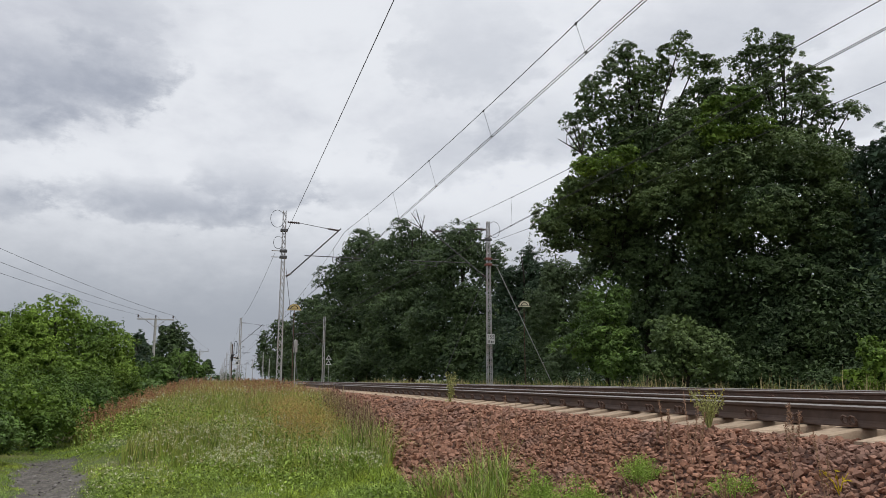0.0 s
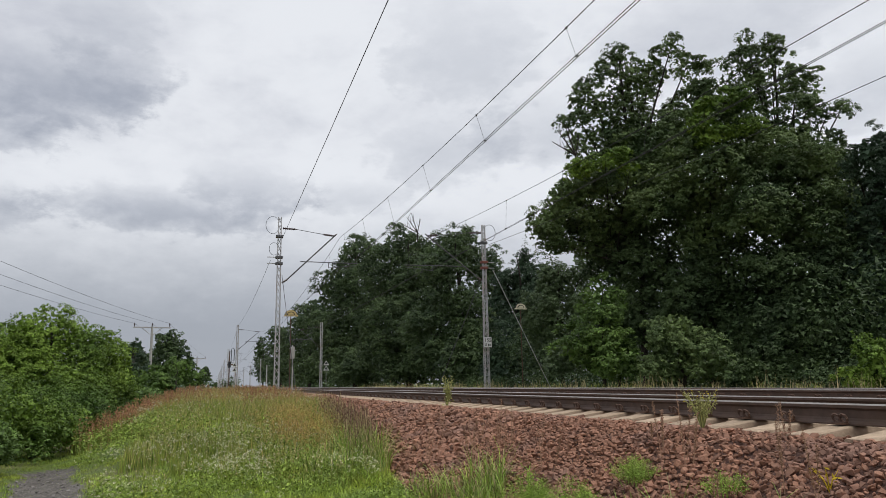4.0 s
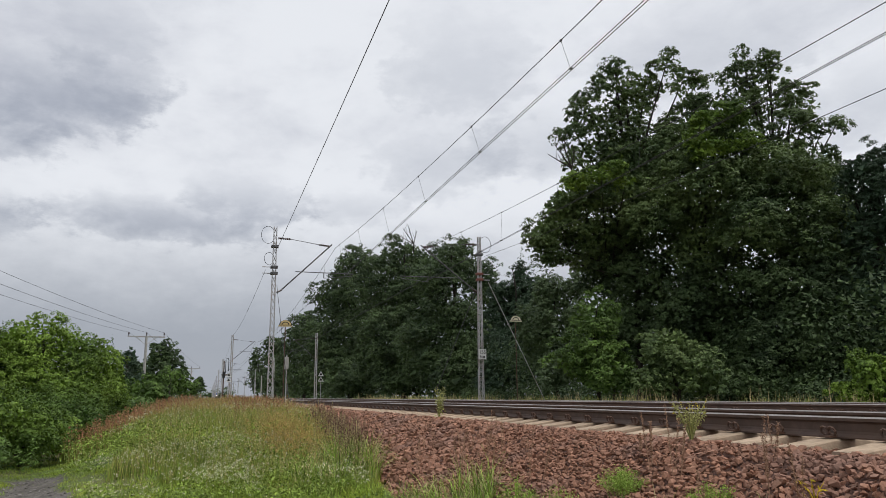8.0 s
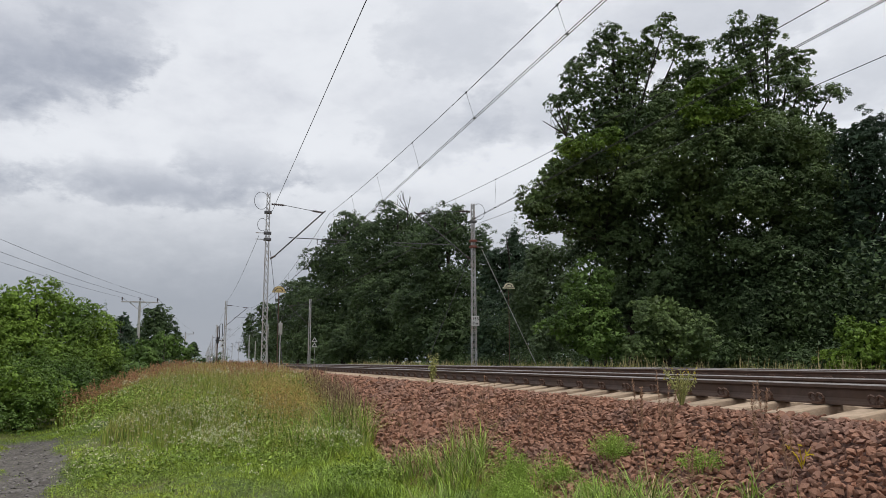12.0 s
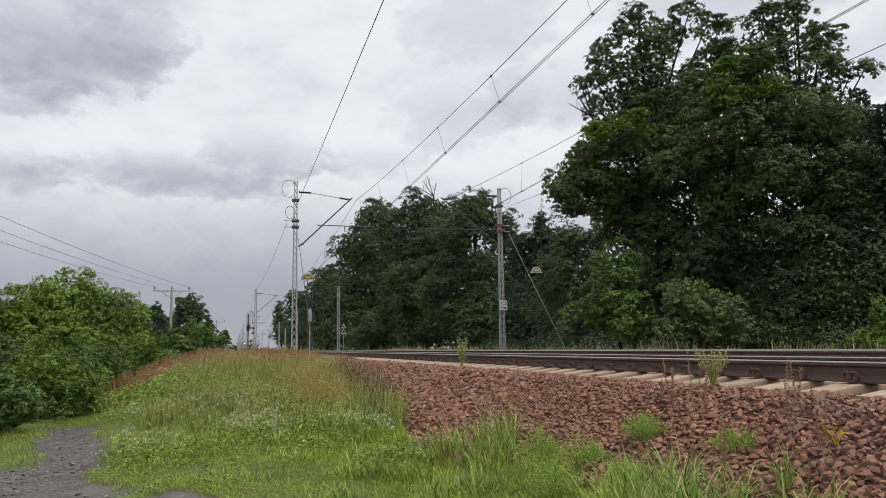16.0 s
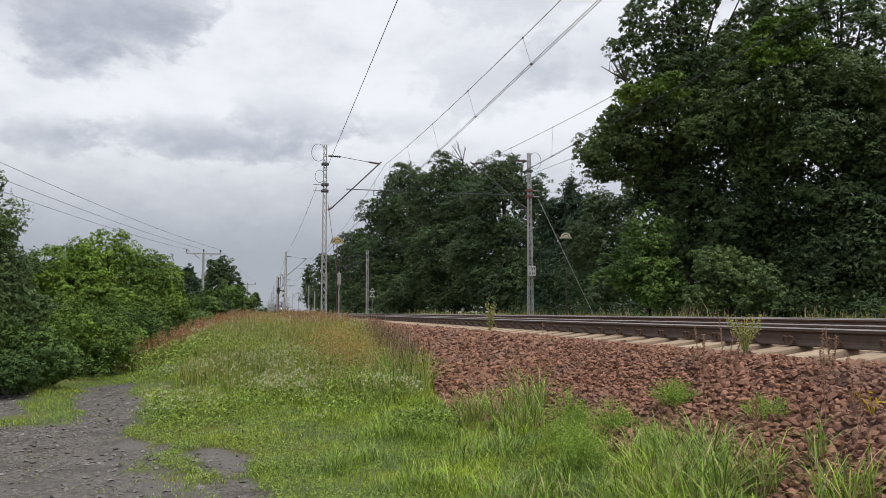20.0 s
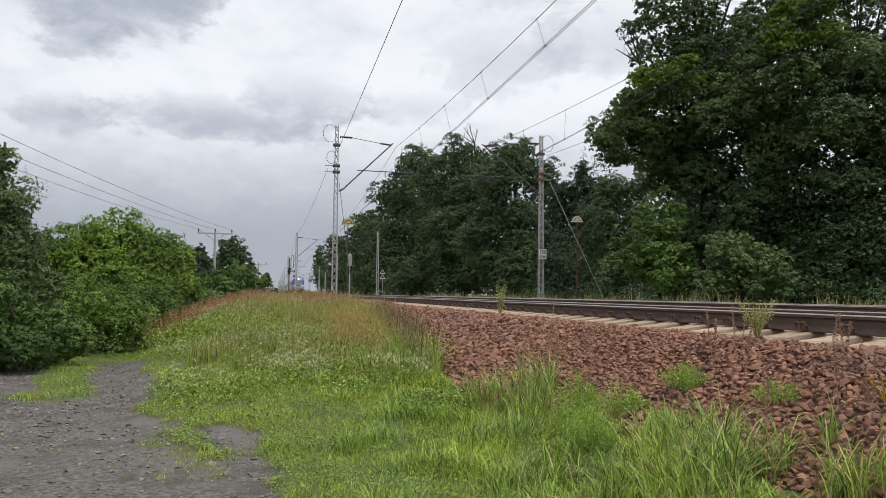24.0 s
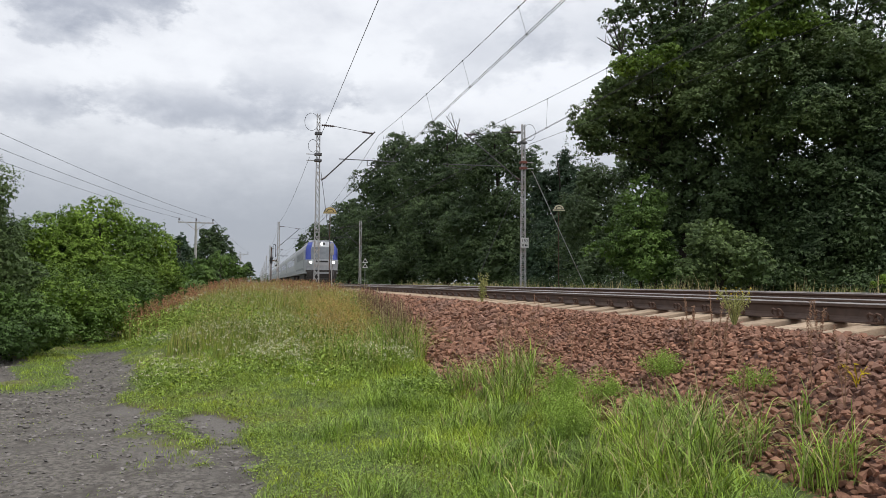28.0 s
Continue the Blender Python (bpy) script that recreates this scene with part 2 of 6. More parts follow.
M["orange"] = leaf_mat("ripe_grass", (0.66, 0.44, 0.17), (0.52, 0.33, 0.13), 0.8, 0.4)
M["flower"] = leaf_mat("white_flower", (0.74, 0.72, 0.50), (0.62, 0.60, 0.40), 0.8, 0.15)
M["yflower"] = leaf_mat("yellow_flower", (0.6, 0.45, 0.04), (0.5, 0.36, 0.03), 0.8, 0.15)
M["herb"] = leaf_mat("weed_leaf", (0.28, 0.375, 0.065), (0.17, 0.25, 0.048), 0.6, 0.55, scale=1.2)


M["weed"] = leaf_mat("weed_sprig", (0.34, 0.46, 0.085), (0.22, 0.34, 0.06), 0.6, 0.45)
M["greyweed"] = leaf_mat("grey_green_weed", (0.40, 0.40, 0.15), (0.28, 0.29, 0.10), 0.7, 0.4)
M["spikelet"] = leaf_mat("pale_brown_spikelet", (0.43, 0.27, 0.18), (0.33, 0.20, 0.13), 0.8, 0.3)
M["spike"] = leaf_mat("brown_seed_spike", (0.19, 0.10, 0.07), (0.12, 0.065, 0.05), 0.8, 0.3)


def ground_material():
    m = bpy.data.materials.new("meadow_soil")
    m.use_nodes = True
    nt = m.node_tree
    p = nt.nodes["Principled BSDF"]
    vec = nt.nodes.new("ShaderNodeTexCoord").outputs["Object"]
    at = nt.nodes.new("ShaderNodeAttribute")
    at.attribute_name = "gravel"
    n1 = noise_tex(nt, vec, 3.0, 6.0, 0.65).outputs[0]
    n2 = noise_tex(nt, vec, 22.0, 5.0, 0.65).outputs[0]
    n3 = noise_tex(nt, vec, 0.5, 4.0, 0.5).outputs[0]
    turf = mixc(nt, smooth(nt, n2, 0.3, 0.7), rgb(0.11, 0.145, 0.035), rgb(0.07, 0.095, 0.026))
    turf = mixc(nt, smooth(nt, n3, 0.45, 0.65), turf, rgb(0.14, 0.125, 0.05))
    grit = mixc(nt, smooth(nt, n2, 0.35, 0.65), rgb(0.19, 0.172, 0.15), rgb(0.07, 0.062, 0.054))
    grit = mixc(nt, smooth(nt, n1, 0.44, 0.66), grit, rgb(0.075, 0.065, 0.055))
    grit = mixc(nt, smooth(nt, n3, 0.5, 0.62), grit, rgb(0.15, 0.137, 0.124))
    edge = fmath(nt, "ADD", at.outputs["Fac"], fmath(nt, "ADD", fmath(nt, "MULTIPLY", fmath(nt, "SUBTRACT", n1, 0.5), 1.3), fmath(nt, "MULTIPLY", fmath(nt, "SUBTRACT", n2, 0.5), 0.8)))
    nt.links.new(mixc(nt, smooth(nt, edge, 0.30, 0.62), turf, grit), p.inputs["Base Color"])
    p.inputs["Roughness"].default_value = 0.95
    b = nt.nodes.new("ShaderNodeBump")
    b.inputs["Strength"].default_value, b.inputs["Distance"].default_value = 0.7, 0.03
    nt.links.new(n2, b.inputs["Height"])
    nt.links.new(b.outputs[0], p.inputs["Normal"])
    return m


M["ground"] = ground_material()


def glow(name, colour, strength):
    m = bpy.data.materials.new(name)
    m.use_nodes = True
    p = m.node_tree.nodes["Principled BSDF"]
    p.inputs["Base Color"].default_value = rgb(*colour)
    p.inputs["Emission Color"].default_value = rgb(*colour)
    p.inputs["Emission Strength"].default_value = strength
    return m


# ---- mesh helpers ----


def part(name, bm, mat, parent=None, label="", kind=""):
    me = bpy.data.meshes.new(name)
    bm.to_mesh(me)
    bm.free()
    me.materials.append(mat)
    ob = new(name, me)
    if parent:
        ob.parent = parent
    return tagged(ob, label, kind=kind)


def array_part(name, verts, faces, mat, parent=None, label="", kind="", flat=True):
    """One mesh from numpy arrays: verts (n, 3), faces (m, k)."""
    me = bpy.data.meshes.new(name)
    verts, faces = np.asarray(verts, np.float32), np.asarray(faces, np.int32)
    k = faces.shape[1]
    me.vertices.add(len(verts))
    me.vertices.foreach_set("co", verts.ravel())
    me.loops.add(faces.size)
    me.loops.foreach_set("vertex_index", faces.ravel())
    me.polygons.add(len(faces))
    me.polygons.foreach_set("loop_start", np.arange(0, faces.size, k, dtype=np.int32))
    me.polygons.foreach_set("loop_total", np.full(len(faces), k, dtype=np.int32))
    me.update(calc_edges=True)
    me.validate()
    if flat:
        me.shade_flat()
    me.materials.append(mat)
    ob = new(name, me)
    if parent:
        ob.parent = parent
    return tagged(ob, label, kind=kind)


def thing(name, x, y, z, label, category, group="", kind="", rz=0.0):
    e = new(name)
    e.empty_display_size = 0.2
    e.matrix_world = pose(x, y, z, 0, 0, rz)
    return tagged(e, label, category, group, kind)


def box(bm, x0, x1, y0, y1, z0, z1, bevel=0.0):
    r = bmesh.ops.create_cube(bm, size=1.0, matrix=Matrix.Translation(((x0 + x1) / 2, (y0 + y1) / 2, (z0 + z1) / 2)) @ Matrix.Diagonal((x1 - x0, y1 - y0, z1 - z0, 1)))
    if bevel:
        vs = set(r["verts"])
        es = [e for e in bm.edges if e.verts[0] in vs and e.verts[1] in vs]
        bmesh.ops.bevel(bm, geom=es, offset=bevel, segments=2, affect="EDGES", profile=0.5)
    return bm


def rod(bm, p0, p1, r0, r1=None, n=8):
    p0, p1 = Vector(p0), Vector(p1)
    d = p1 - p0
    m = Matrix.Translation((p0 + p1) / 2) @ d.to_track_quat("Z", "Y").to_matrix().to_4x4()
    bmesh.ops.create_cone(bm, cap_ends=True, segments=n, radius1=r0, radius2=r0 if r1 is None else r1, depth=d.length, matrix=m)
    return bm


def tube(bm, pts, r, n=6):
    """One continuous round tube along the points."""
    pts = [Vector(p) for p in pts]
    rings = []
    for i, p in enumerate(pts):
        d = (pts[min(i + 1, len(pts) - 1)] - pts[max(i - 1, 0)]).normalized()
        side = d.cross(Vector((0.13, 0.21, 1.0)) if abs(d.z) < 0.9 else Vector((1, 0.1, 0))).normalized()
        up = side.cross(d)
        rings.append([bm.verts.new(p + (side * math.cos(2 * math.pi * k / n) + up * math.sin(2 * math.pi * k / n)) * r) for k in range(n)])
    for a, b in zip(rings, rings[1:]):
        for k in range(n):
            bm.faces.new((a[k], a[(k + 1) % n], b[(k + 1) % n], b[k]))
    bm.faces.new(rings[0][::-1])
    bm.faces.new(rings[-1])
    return bm


def span(p0, p1, sag, n=24):
    return [tuple(np.array(p0) * (1 - u) + np.array(p1) * u - np.array((0, 0, sag * 4 * u * (1 - u)))) for u in np.linspace(0, 1, n + 1)]


def rough_noise(x, y, scale, seed=0.0):
    """Smooth value noise in about -1 to 1, from sums of sines."""
    x, y = np.asarray(x) / scale + seed * 1.7, np.asarray(y) / scale + seed * 3.1
    return (np.sin(1.3 * x + 1.9 * np.sin(0.7 * y + seed)) + np.sin(1.7 * y + 1.3 * np.sin(1.1 * x - seed)) + 0.5 * np.sin(3.1 * x + 2.3 * y) + 0.5 * np.sin(2.7 * y - 3.7 * x + seed)) / 3.0

# ---- ground ----


def step(v, lo, hi):
    u = np.clip((np.asarray(v, float) - lo) / (hi - lo), 0, 1)
    return u * u * (3 - 2 * u)


def ground_z(x, y):
    """Height of the meadow, the bench beside the track and the path below it."""
    x, y = np.asarray(x, float), np.asarray(y, float)
    base = -1.2 + 0.04 * rough_noise(x, y, 1.7)
    bench = step(x, -8.1, -5.6) * step(y, 0.5, 12.0) * (0.72 + 0.08 * step(y, 12, 25)) * (1 - step(x, -2.7, -2.0))
    far_side = step(x, 6.5, 9.0) * 0.70
    bank = step(x, -3.2, -2.0) * 0.35 * step(-y, -3.0, 1.0)
    left = step(x, -7.0, -9.0) * 0.12
    under = step(x, -2.6, -1.8) * (1 - step(x, 7.0, 8.0)) * 0.1
    rut = -0.05 * gravel_mask(x, y)
    return base + np.maximum(bench, bank) + far_side + left - under + rut


def gravel_mask(x, y):
    """1 on the bare path, 0 on turf, ragged along its edges."""
    x, y = np.asarray(x, float), np.asarray(y, float)
    wob = 0.13 * rough_noise(x, y, 0.55, 2.0) + 0.09 * rough_noise(x, y, 0.17, 5.0) + 0.05 * rough_noise(x, y, 0.07, 9.0)
    edge = np.interp(y, [-8, -2, 0, 1.0, 1.7, 2.5, 3.4, 4.2, 8.3, 9.2], [-4.5, -4.75, -4.9, -5.0, -5.4, -6.05, -6.25, -6.45, -7.3, -7.6])
    m = step(edge + wob - x, -0.12, 0.2)
    m *= 1 - step(y + 2 * wob, 8.0, 8.9)
    # grass island between the two ruts, and sparse grass along the middle of the near stretch
    cx = np.interp(y, [3.2, 8.5], [-7.45, -8.5])
    m *= 1 - step(y + 2 * wob, 3.3, 4.2) * (1 - step(np.abs(x + 1.6 * wob - cx), 0.22, 0.55))
    tx = np.interp(y, [-0.8, 3.6], [-5.5, -6.1])
    m *= 1 - 0.8 * step(y + wob, -1.0, 0.4) * (1 - step(y, 2.9, 3.6)) * (1 - step(np.abs(x + 2.6 * wob - tx), 0.05, 0.42))
    m *= 1 - 0.7 * step(rough_noise(x, y, 0.33, 21.0), 0.45, 0.8) * step(x, -6.4, -5.2)
    return np.clip(m, 0, 1)


def graded(lo, hi, fine_lo, fine_hi, fine, grow=1.18):
    mid = list(np.arange(fine_lo, fine_hi + 1e-6, fine))
    a, s = [], fine
    v = fine_lo
    while v > lo:
        s *= grow
        v -= s
        a.append(max(v, lo))
    b, s = [], fine
    v = fine_hi
    while v < hi:
        s *= grow
        v += s
        b.append(min(v, hi))
    return np.array(a[::-1] + mid + b)


def build_ground():
    xs, ys = graded(-1800, 1800, -10.5, -1.0, 0.12), graded(-300, 3500, -5.0, 10.0, 0.12)
    gx, gy = np.meshgrid(xs, ys)
    gz = ground_z(gx, gy)
    v = np.stack([gx.ravel(), gy.ravel(), gz.ravel()], 1)
    nx, ny = len(xs), len(ys)
    i = (np.arange(ny - 1)[:, None] * nx + np.arange(nx - 1)[None]).ravel()
    f = np.stack([i, i + 1, i + nx + 1, i + nx], 1)
    ob = array_part("ground", v, f, M["ground"])
    tagged(ob, "uneven grassy ground with a worn grey gravel path", "ground", kind="structure")
    at = ob.data.attributes.new("gravel", "FLOAT", "POINT")
    at.data.foreach_set("value", gravel_mask(gx, gy).ravel().astype(np.float32))
    for p in ob.data.polygons:
        p.use_smooth = True
    return ob


ground = build_ground()

# ---- ballast bed and tracks ----
T1, T2 = 0.83, 5.03           # track centres
GAUGE = 1.505                 # between rail centres
T2_UP = 0.03


def ballast_z(x):
    x = np.asarray(x, float)
    return np.interp(x, [-3.2, -2.75, -0.85, -0.60, -0.46, -0.1, 6.4, 6.7, 8.2], [-1.42, -1.20, -0.282, -0.244, -0.258, -0.270, -0.245, -0.26, -0.95])


def build_ballast():
    xs = np.array([-3.2, -2.75, -2.3, -1.8, -1.3, -0.85, -0.55, -0.46, 0.0, 0.83, 1.7, 2.9, 4.2, 5.03, 5.9, 6.4, 6.7, 7.4, 8.2])
    ys = np.concatenate([np.arange(-40, 60, 1.0), np.arange(60, 1500, 24.0)])
    gx, gy = np.meshgrid(xs, ys)
    gz = ballast_z(gx) - 0.03 + 0.02 * rough_noise(gx, gy, 0.7)
    nx, ny = len(xs), len(ys)
    i = (np.arange(ny - 1)[:, None] * nx + np.arange(nx - 1)[None]).ravel()
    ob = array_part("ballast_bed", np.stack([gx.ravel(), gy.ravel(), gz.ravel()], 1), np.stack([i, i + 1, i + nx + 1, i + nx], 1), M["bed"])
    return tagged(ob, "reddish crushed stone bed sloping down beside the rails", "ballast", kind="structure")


ballast = build_ballast()


def stone_shapes(n, rng):
    """Angular stone prototypes: points of a jittered cube-octahedron, as verts and triangles."""
    protos = []
    for _ in range(n):
        bm = bmesh.new()
        pts = rng.normal(size=(11, 3))
        pts /= np.linalg.norm(pts, axis=1)[:, None]
        pts *= rng.uniform(0.85, 1.05, (11, 1)) * np.array([1.0, 0.82, 0.62])
        for p in pts:
            bm.verts.new(p)
        r = bmesh.ops.convex_hull(bm, input=bm.verts)
        bmesh.ops.delete(bm, geom=[g for g in r["geom_interior"] if isinstance(g, bmesh.types.BMVert)], context="VERTS")
        bmesh.ops.triangulate(bm, faces=bm.faces)
        bm.verts.index_update()
        protos.append((np.array([v.co[:] for v in bm.verts]), np.array([[v.index for v in f.verts] for f in bm.faces])))
        bm.free()
    return protos


def lying_turns(n, rng, tilt=0.38):
    """Turns that leave a stone on its broad side, spun freely and tilted a little."""
    a, b, c = rng.uniform(0, 2 * np.pi, n), rng.normal(size=n) * tilt, rng.normal(size=n) * tilt
    o, one = np.zeros(n), np.ones(n)
    rz = np.stack([np.stack([np.cos(a), -np.sin(a), o], 1), np.stack([np.sin(a), np.cos(a), o], 1), np.stack([o, o, one], 1)], 1)
    rx = np.stack([np.stack([one, o, o], 1), np.stack([o, np.cos(b), -np.sin(b)], 1), np.stack([o, np.sin(b), np.cos(b)], 1)], 1)
    ry = np.stack([np.stack([np.cos(c), o, np.sin(c)], 1), np.stack([o, one, o], 1), np.stack([-np.sin(c), o, np.cos(c)], 1)], 1)
    return rx @ ry @ rz


def scatter_stones(name, pos, size, protos, mat, rng, parent=None, label="", flat=1.0):
    vs, fs, base = [], [], 0
    which = rng.integers(0, len(protos), len(pos))
    for k, (pv, pf) in enumerate(protos):
        idx = np.nonzero(which == k)[0]
        if not len(idx):
            continue
        turns = lying_turns(len(idx), rng)
        v = np.einsum("nij,vj->nvi", turns, pv) * size[idx][:, None, None]
        v[:, :, 2] *= flat
        v += pos[idx][:, None, :]
        f = pf[None] + (np.arange(len(idx)) * len(pv))[:, None, None] + base
        vs.append(v.reshape(-1, 3))
        fs.append(f.reshape(-1, 3))
        base += len(idx) * len(pv)
    return array_part(name, np.concatenate(vs), np.concatenate(fs), mat, parent, label, kind="stuff")


rng = np.random.default_rng(7)
STONES = stone_shapes(14, rng)


def build_stones():
    # near slope, fine; farther along the track, coarser
    pos, size = [], []
    for y0, y1, cell, x0, x1 in ((-4.2, 3.6, 0.043, -2.75, -0.48), (3.6, 22.0, 0.08, -2.7, -0.48), (22.0, 60.0, 0.19, -2.7, -0.48), (-5.0, 20.0, 0.12, 2.0, 4.0), (-4.2, 14.0, 0.05, -0.50, 0.1)):
        gx, gy = np.meshgrid(np.arange(x0, x1, cell), np.arange(y0, y1, cell))
        gx, gy = gx.ravel() + rng.uniform(-0.5, 0.5, gx.size) * cell, gy.ravel() + rng.uniform(-0.5, 0.5, gy.size) * cell
        s = np.clip(rng.lognormal(0.0, 0.28, gx.size), 0.55, 1.8) * cell * 0.74
        gz = ballast_z(gx) + rng.uniform(-0.02, 0.012, gx.size)
        pos.append(np.stack([gx, gy, gz], 1))
        size.append(s)
    pos, size = np.concatenate(pos), np.concatenate(size)
    # keep clear of the sleepers' tops
    k = np.round(pos[:, 1] / 0.6) * 0.6
    on = (np.abs(pos[:, 1] - k) < 0.15) & (pos[:, 0] > -0.57) & (pos[:, 0] < 2.2)
    pos, size = pos[~on], size[~on]
    near = np.nonzero((pos[:, 1] > -3.2) & (pos[:, 1] < -1.2) & (pos[:, 0] > -1.7) & (pos[:, 0] < -0.9))[0][:280]
    mask = np.ones(len(pos), bool)
    mask[near] = False
    scatter_stones("ballast_stones", pos[mask], size[mask], STONES, M["stone"], rng, ballast)
    meshes = []
    for pv, pf in STONES:
        me = bpy.data.meshes.new("ballast_stone")
        me.from_pydata(pv.tolist(), [], pf.tolist())
        me.materials.append(M["stone_part"])
        meshes.append(me)
    for n, i in enumerate(near):
        ob = new("ballast_stone", meshes[n % len(meshes)])
        ob.parent = ballast
        t = Matrix(lying_turns(1, rng)[0].tolist()).to_4x4()
        ob.matrix_world = Matrix.Translation(pos[i].tolist()) @ t @ Matrix.Scale(float(size[i]), 4)


def rail_section(head_w=0.072, foot_w=0.15, h=0.172):
    a, b = head_w / 2, foot_w / 2
    half = [(b, -h), (b, -h + 0.012), (0.03, -h + 0.034), (0.009, -h + 0.055), (0.009, -0.055), (0.02, -0.043), (a, -0.036), (a, -0.012), (a - 0.012, -0.001)]
    return half + [(-x, z) for x, z in reversed(half)]


def build_rail(parent, x, z0, y0=-60.0, y1=1500.0):
    prof = rail_section()
    ys = [y0, 0.0, 60.0, 300.0, y1]
    v = [(x + px, y, z0 + pz) for y in ys for px, pz in prof]
    n = len(prof)
    f = [(k * n + i, k * n + (i + 1) % n, (k + 1) * n + (i + 1) % n, (k + 1) * n + i) for k in range(len(ys) - 1) for i in range(n)]
    ob = array_part("rail", v, f, M["rail"], parent)
    ob.data.materials.append(M["railtop"])
    for p in ob.data.polygons:
        if abs(p.normal.z) > 0.35 and p.center.z > z0 - 0.013:
            p.material_index = 1
    return ob


def sleeper_mesh():
    """Concrete sleeper: level under the rails, dipped in the middle, sloping down to its ends."""
    top = [(-1.30, -0.06), (-0.86, 0.0), (-0.60, 0.0), (-0.40, -0.03), (0.40, -0.03), (0.60, 0.0), (0.86, 0.0), (1.30, -0.06)]
    bm = bmesh.new()
    rows = []
    for x, z in top:
        rows.append([bm.verts.new((x, y, zz)) for y, zz in ((-0.14, -0.2), (-0.12, z - 0.014), (-0.104, z), (0.104, z), (0.12, z - 0.014), (0.14, -0.2))])
    for p, q in zip(rows, rows[1:]):
        for k in range(6):
            bm.faces.new((p[k], q[k], q[(k + 1) % 6], p[(k + 1) % 6]))
    bm.faces.new(rows[0])
    bm.faces.new(rows[-1][::-1])
    bmesh.ops.recalc_face_normals(bm, faces=bm.faces)
    me = bpy.data.meshes.new("sleeper")
    bm.to_mesh(me)
    bm.free()
    me.materials.append(M["sleeper"])
    return me


def clip_mesh():
    """Two spring coils with a bolt between them, seen from the rail's outside."""
    bm = bmesh.new()
    for s in (-0.048, 0.048):
        ring = [(-0.022 - 0.015 * math.sin(a), s + 0.043 * math.cos(a), 0.042 + 0.043 * math.sin(a)) for a in np.linspace(0, 2 * math.pi, 9)]
        tube(bm, ring, 0.014, 5)
    rod(bm, (-0.02, 0, -0.02), (-0.02, 0, 0.075), 0.013, 0.013, 6)
    box(bm, -0.07, 0.03, -0.075, 0.075, -0.022, 0.0)
    bmesh.ops.scale(bm, vec=(0.85, 0.82, 0.8), verts=bm.verts)
    me = bpy.data.meshes.new("rail_clip")
    bm.to_mesh(me)
    bm.free()
    me.materials.append(M["rust"])
    return me


SLEEPER, CLIP = sleeper_mesh(), clip_mesh()


def build_track(tc, up, label, y0, y1):
    t = thing("railway_track", tc, 0, up, label, "railway track", kind="structure")
    for s in (-1, 1):
        build_rail(t, s * GAUGE / 2, 0.0)
    for k in range(int(y0 / 0.6), int(y1 / 0.6)):
        ob = new("sleeper", SLEEPER)
        ob.parent = t
        ob.matrix_local = pose(random.uniform(-0.02, 0.02), 0.6 * k + random.uniform(-0.012, 0.012), -0.176, 0, 0, random.uniform(-0.6, 0.6))
        if k * 0.6 < 30:
            c = new("rail_clip", CLIP)
            c.parent = t
            c.matrix_local = pose(-GAUGE / 2 - 0.08, 0.6 * k, -0.15)
    bm = bmesh.new()
    for k in range(int(y1 / 0.6), 420):
        box(bm, -1.25, 1.25, 0.6 * k - 0.12, 0.6 * k + 0.12, -0.3, -0.178)
    part("far_sleepers", bm, M["sleeper"], t, kind="stuff")
    return t


track_near = build_track(T1, 0.0, "rusty rails on pale concrete sleepers in red ballast", -7.2, 48.0)
track_far = build_track(T2, T2_UP, "second pair of rusty rails beyond the near track", -7.2, 30.0)
build_stones()

# ---- catenary masts ----


def lattice_mast(x, y, z0, h, w0=0.23, w1=0.13, label="", detail=True, arm=None, group="catenary masts"):
    t = thing("catenary_mast", x, y, z0, label, "catenary mast", group)
    for sx in (-1, 1):
        for sy in (-1, 1):
            bm = bmesh.new()
            rod(bm, (sx * w0 / 2, sy * w0 / 2, 0), (sx * w1 / 2, sy * w1 / 2, h), 0.028, 0.023, 4)
            part("mast_leg", bm, M["galv"], t)
    bm = bmesh.new()
    n = int(h / 0.33)
    for k in range(n):
        a, b = k / n, (k + 1) / n
        wa, wb = w0 + (w1 - w0) * a, w0 + (w1 - w0) * b
        for s in (-1, 1):
            for d in (-1, 1):
                rod(bm, (-d * wa / 2, s * wa / 2, a * h), (d * wb / 2, s * wb / 2, b * h), 0.009, 0.009, 4)
                rod(bm, (s * wa / 2, -d * wa / 2, a * h), (s * wb / 2, d * wb / 2, b * h), 0.009, 0.009, 4)
    part("lattice_bracing", bm, M["galv"], t)
    bm = bmesh.new()
    box(bm, -w0 * 0.9, w0 * 0.9, -w0 * 0.9, w0 * 0.9, -0.9, 0.05, 0.03)
    part("footing", bm, M["concrete"], t)
    return t


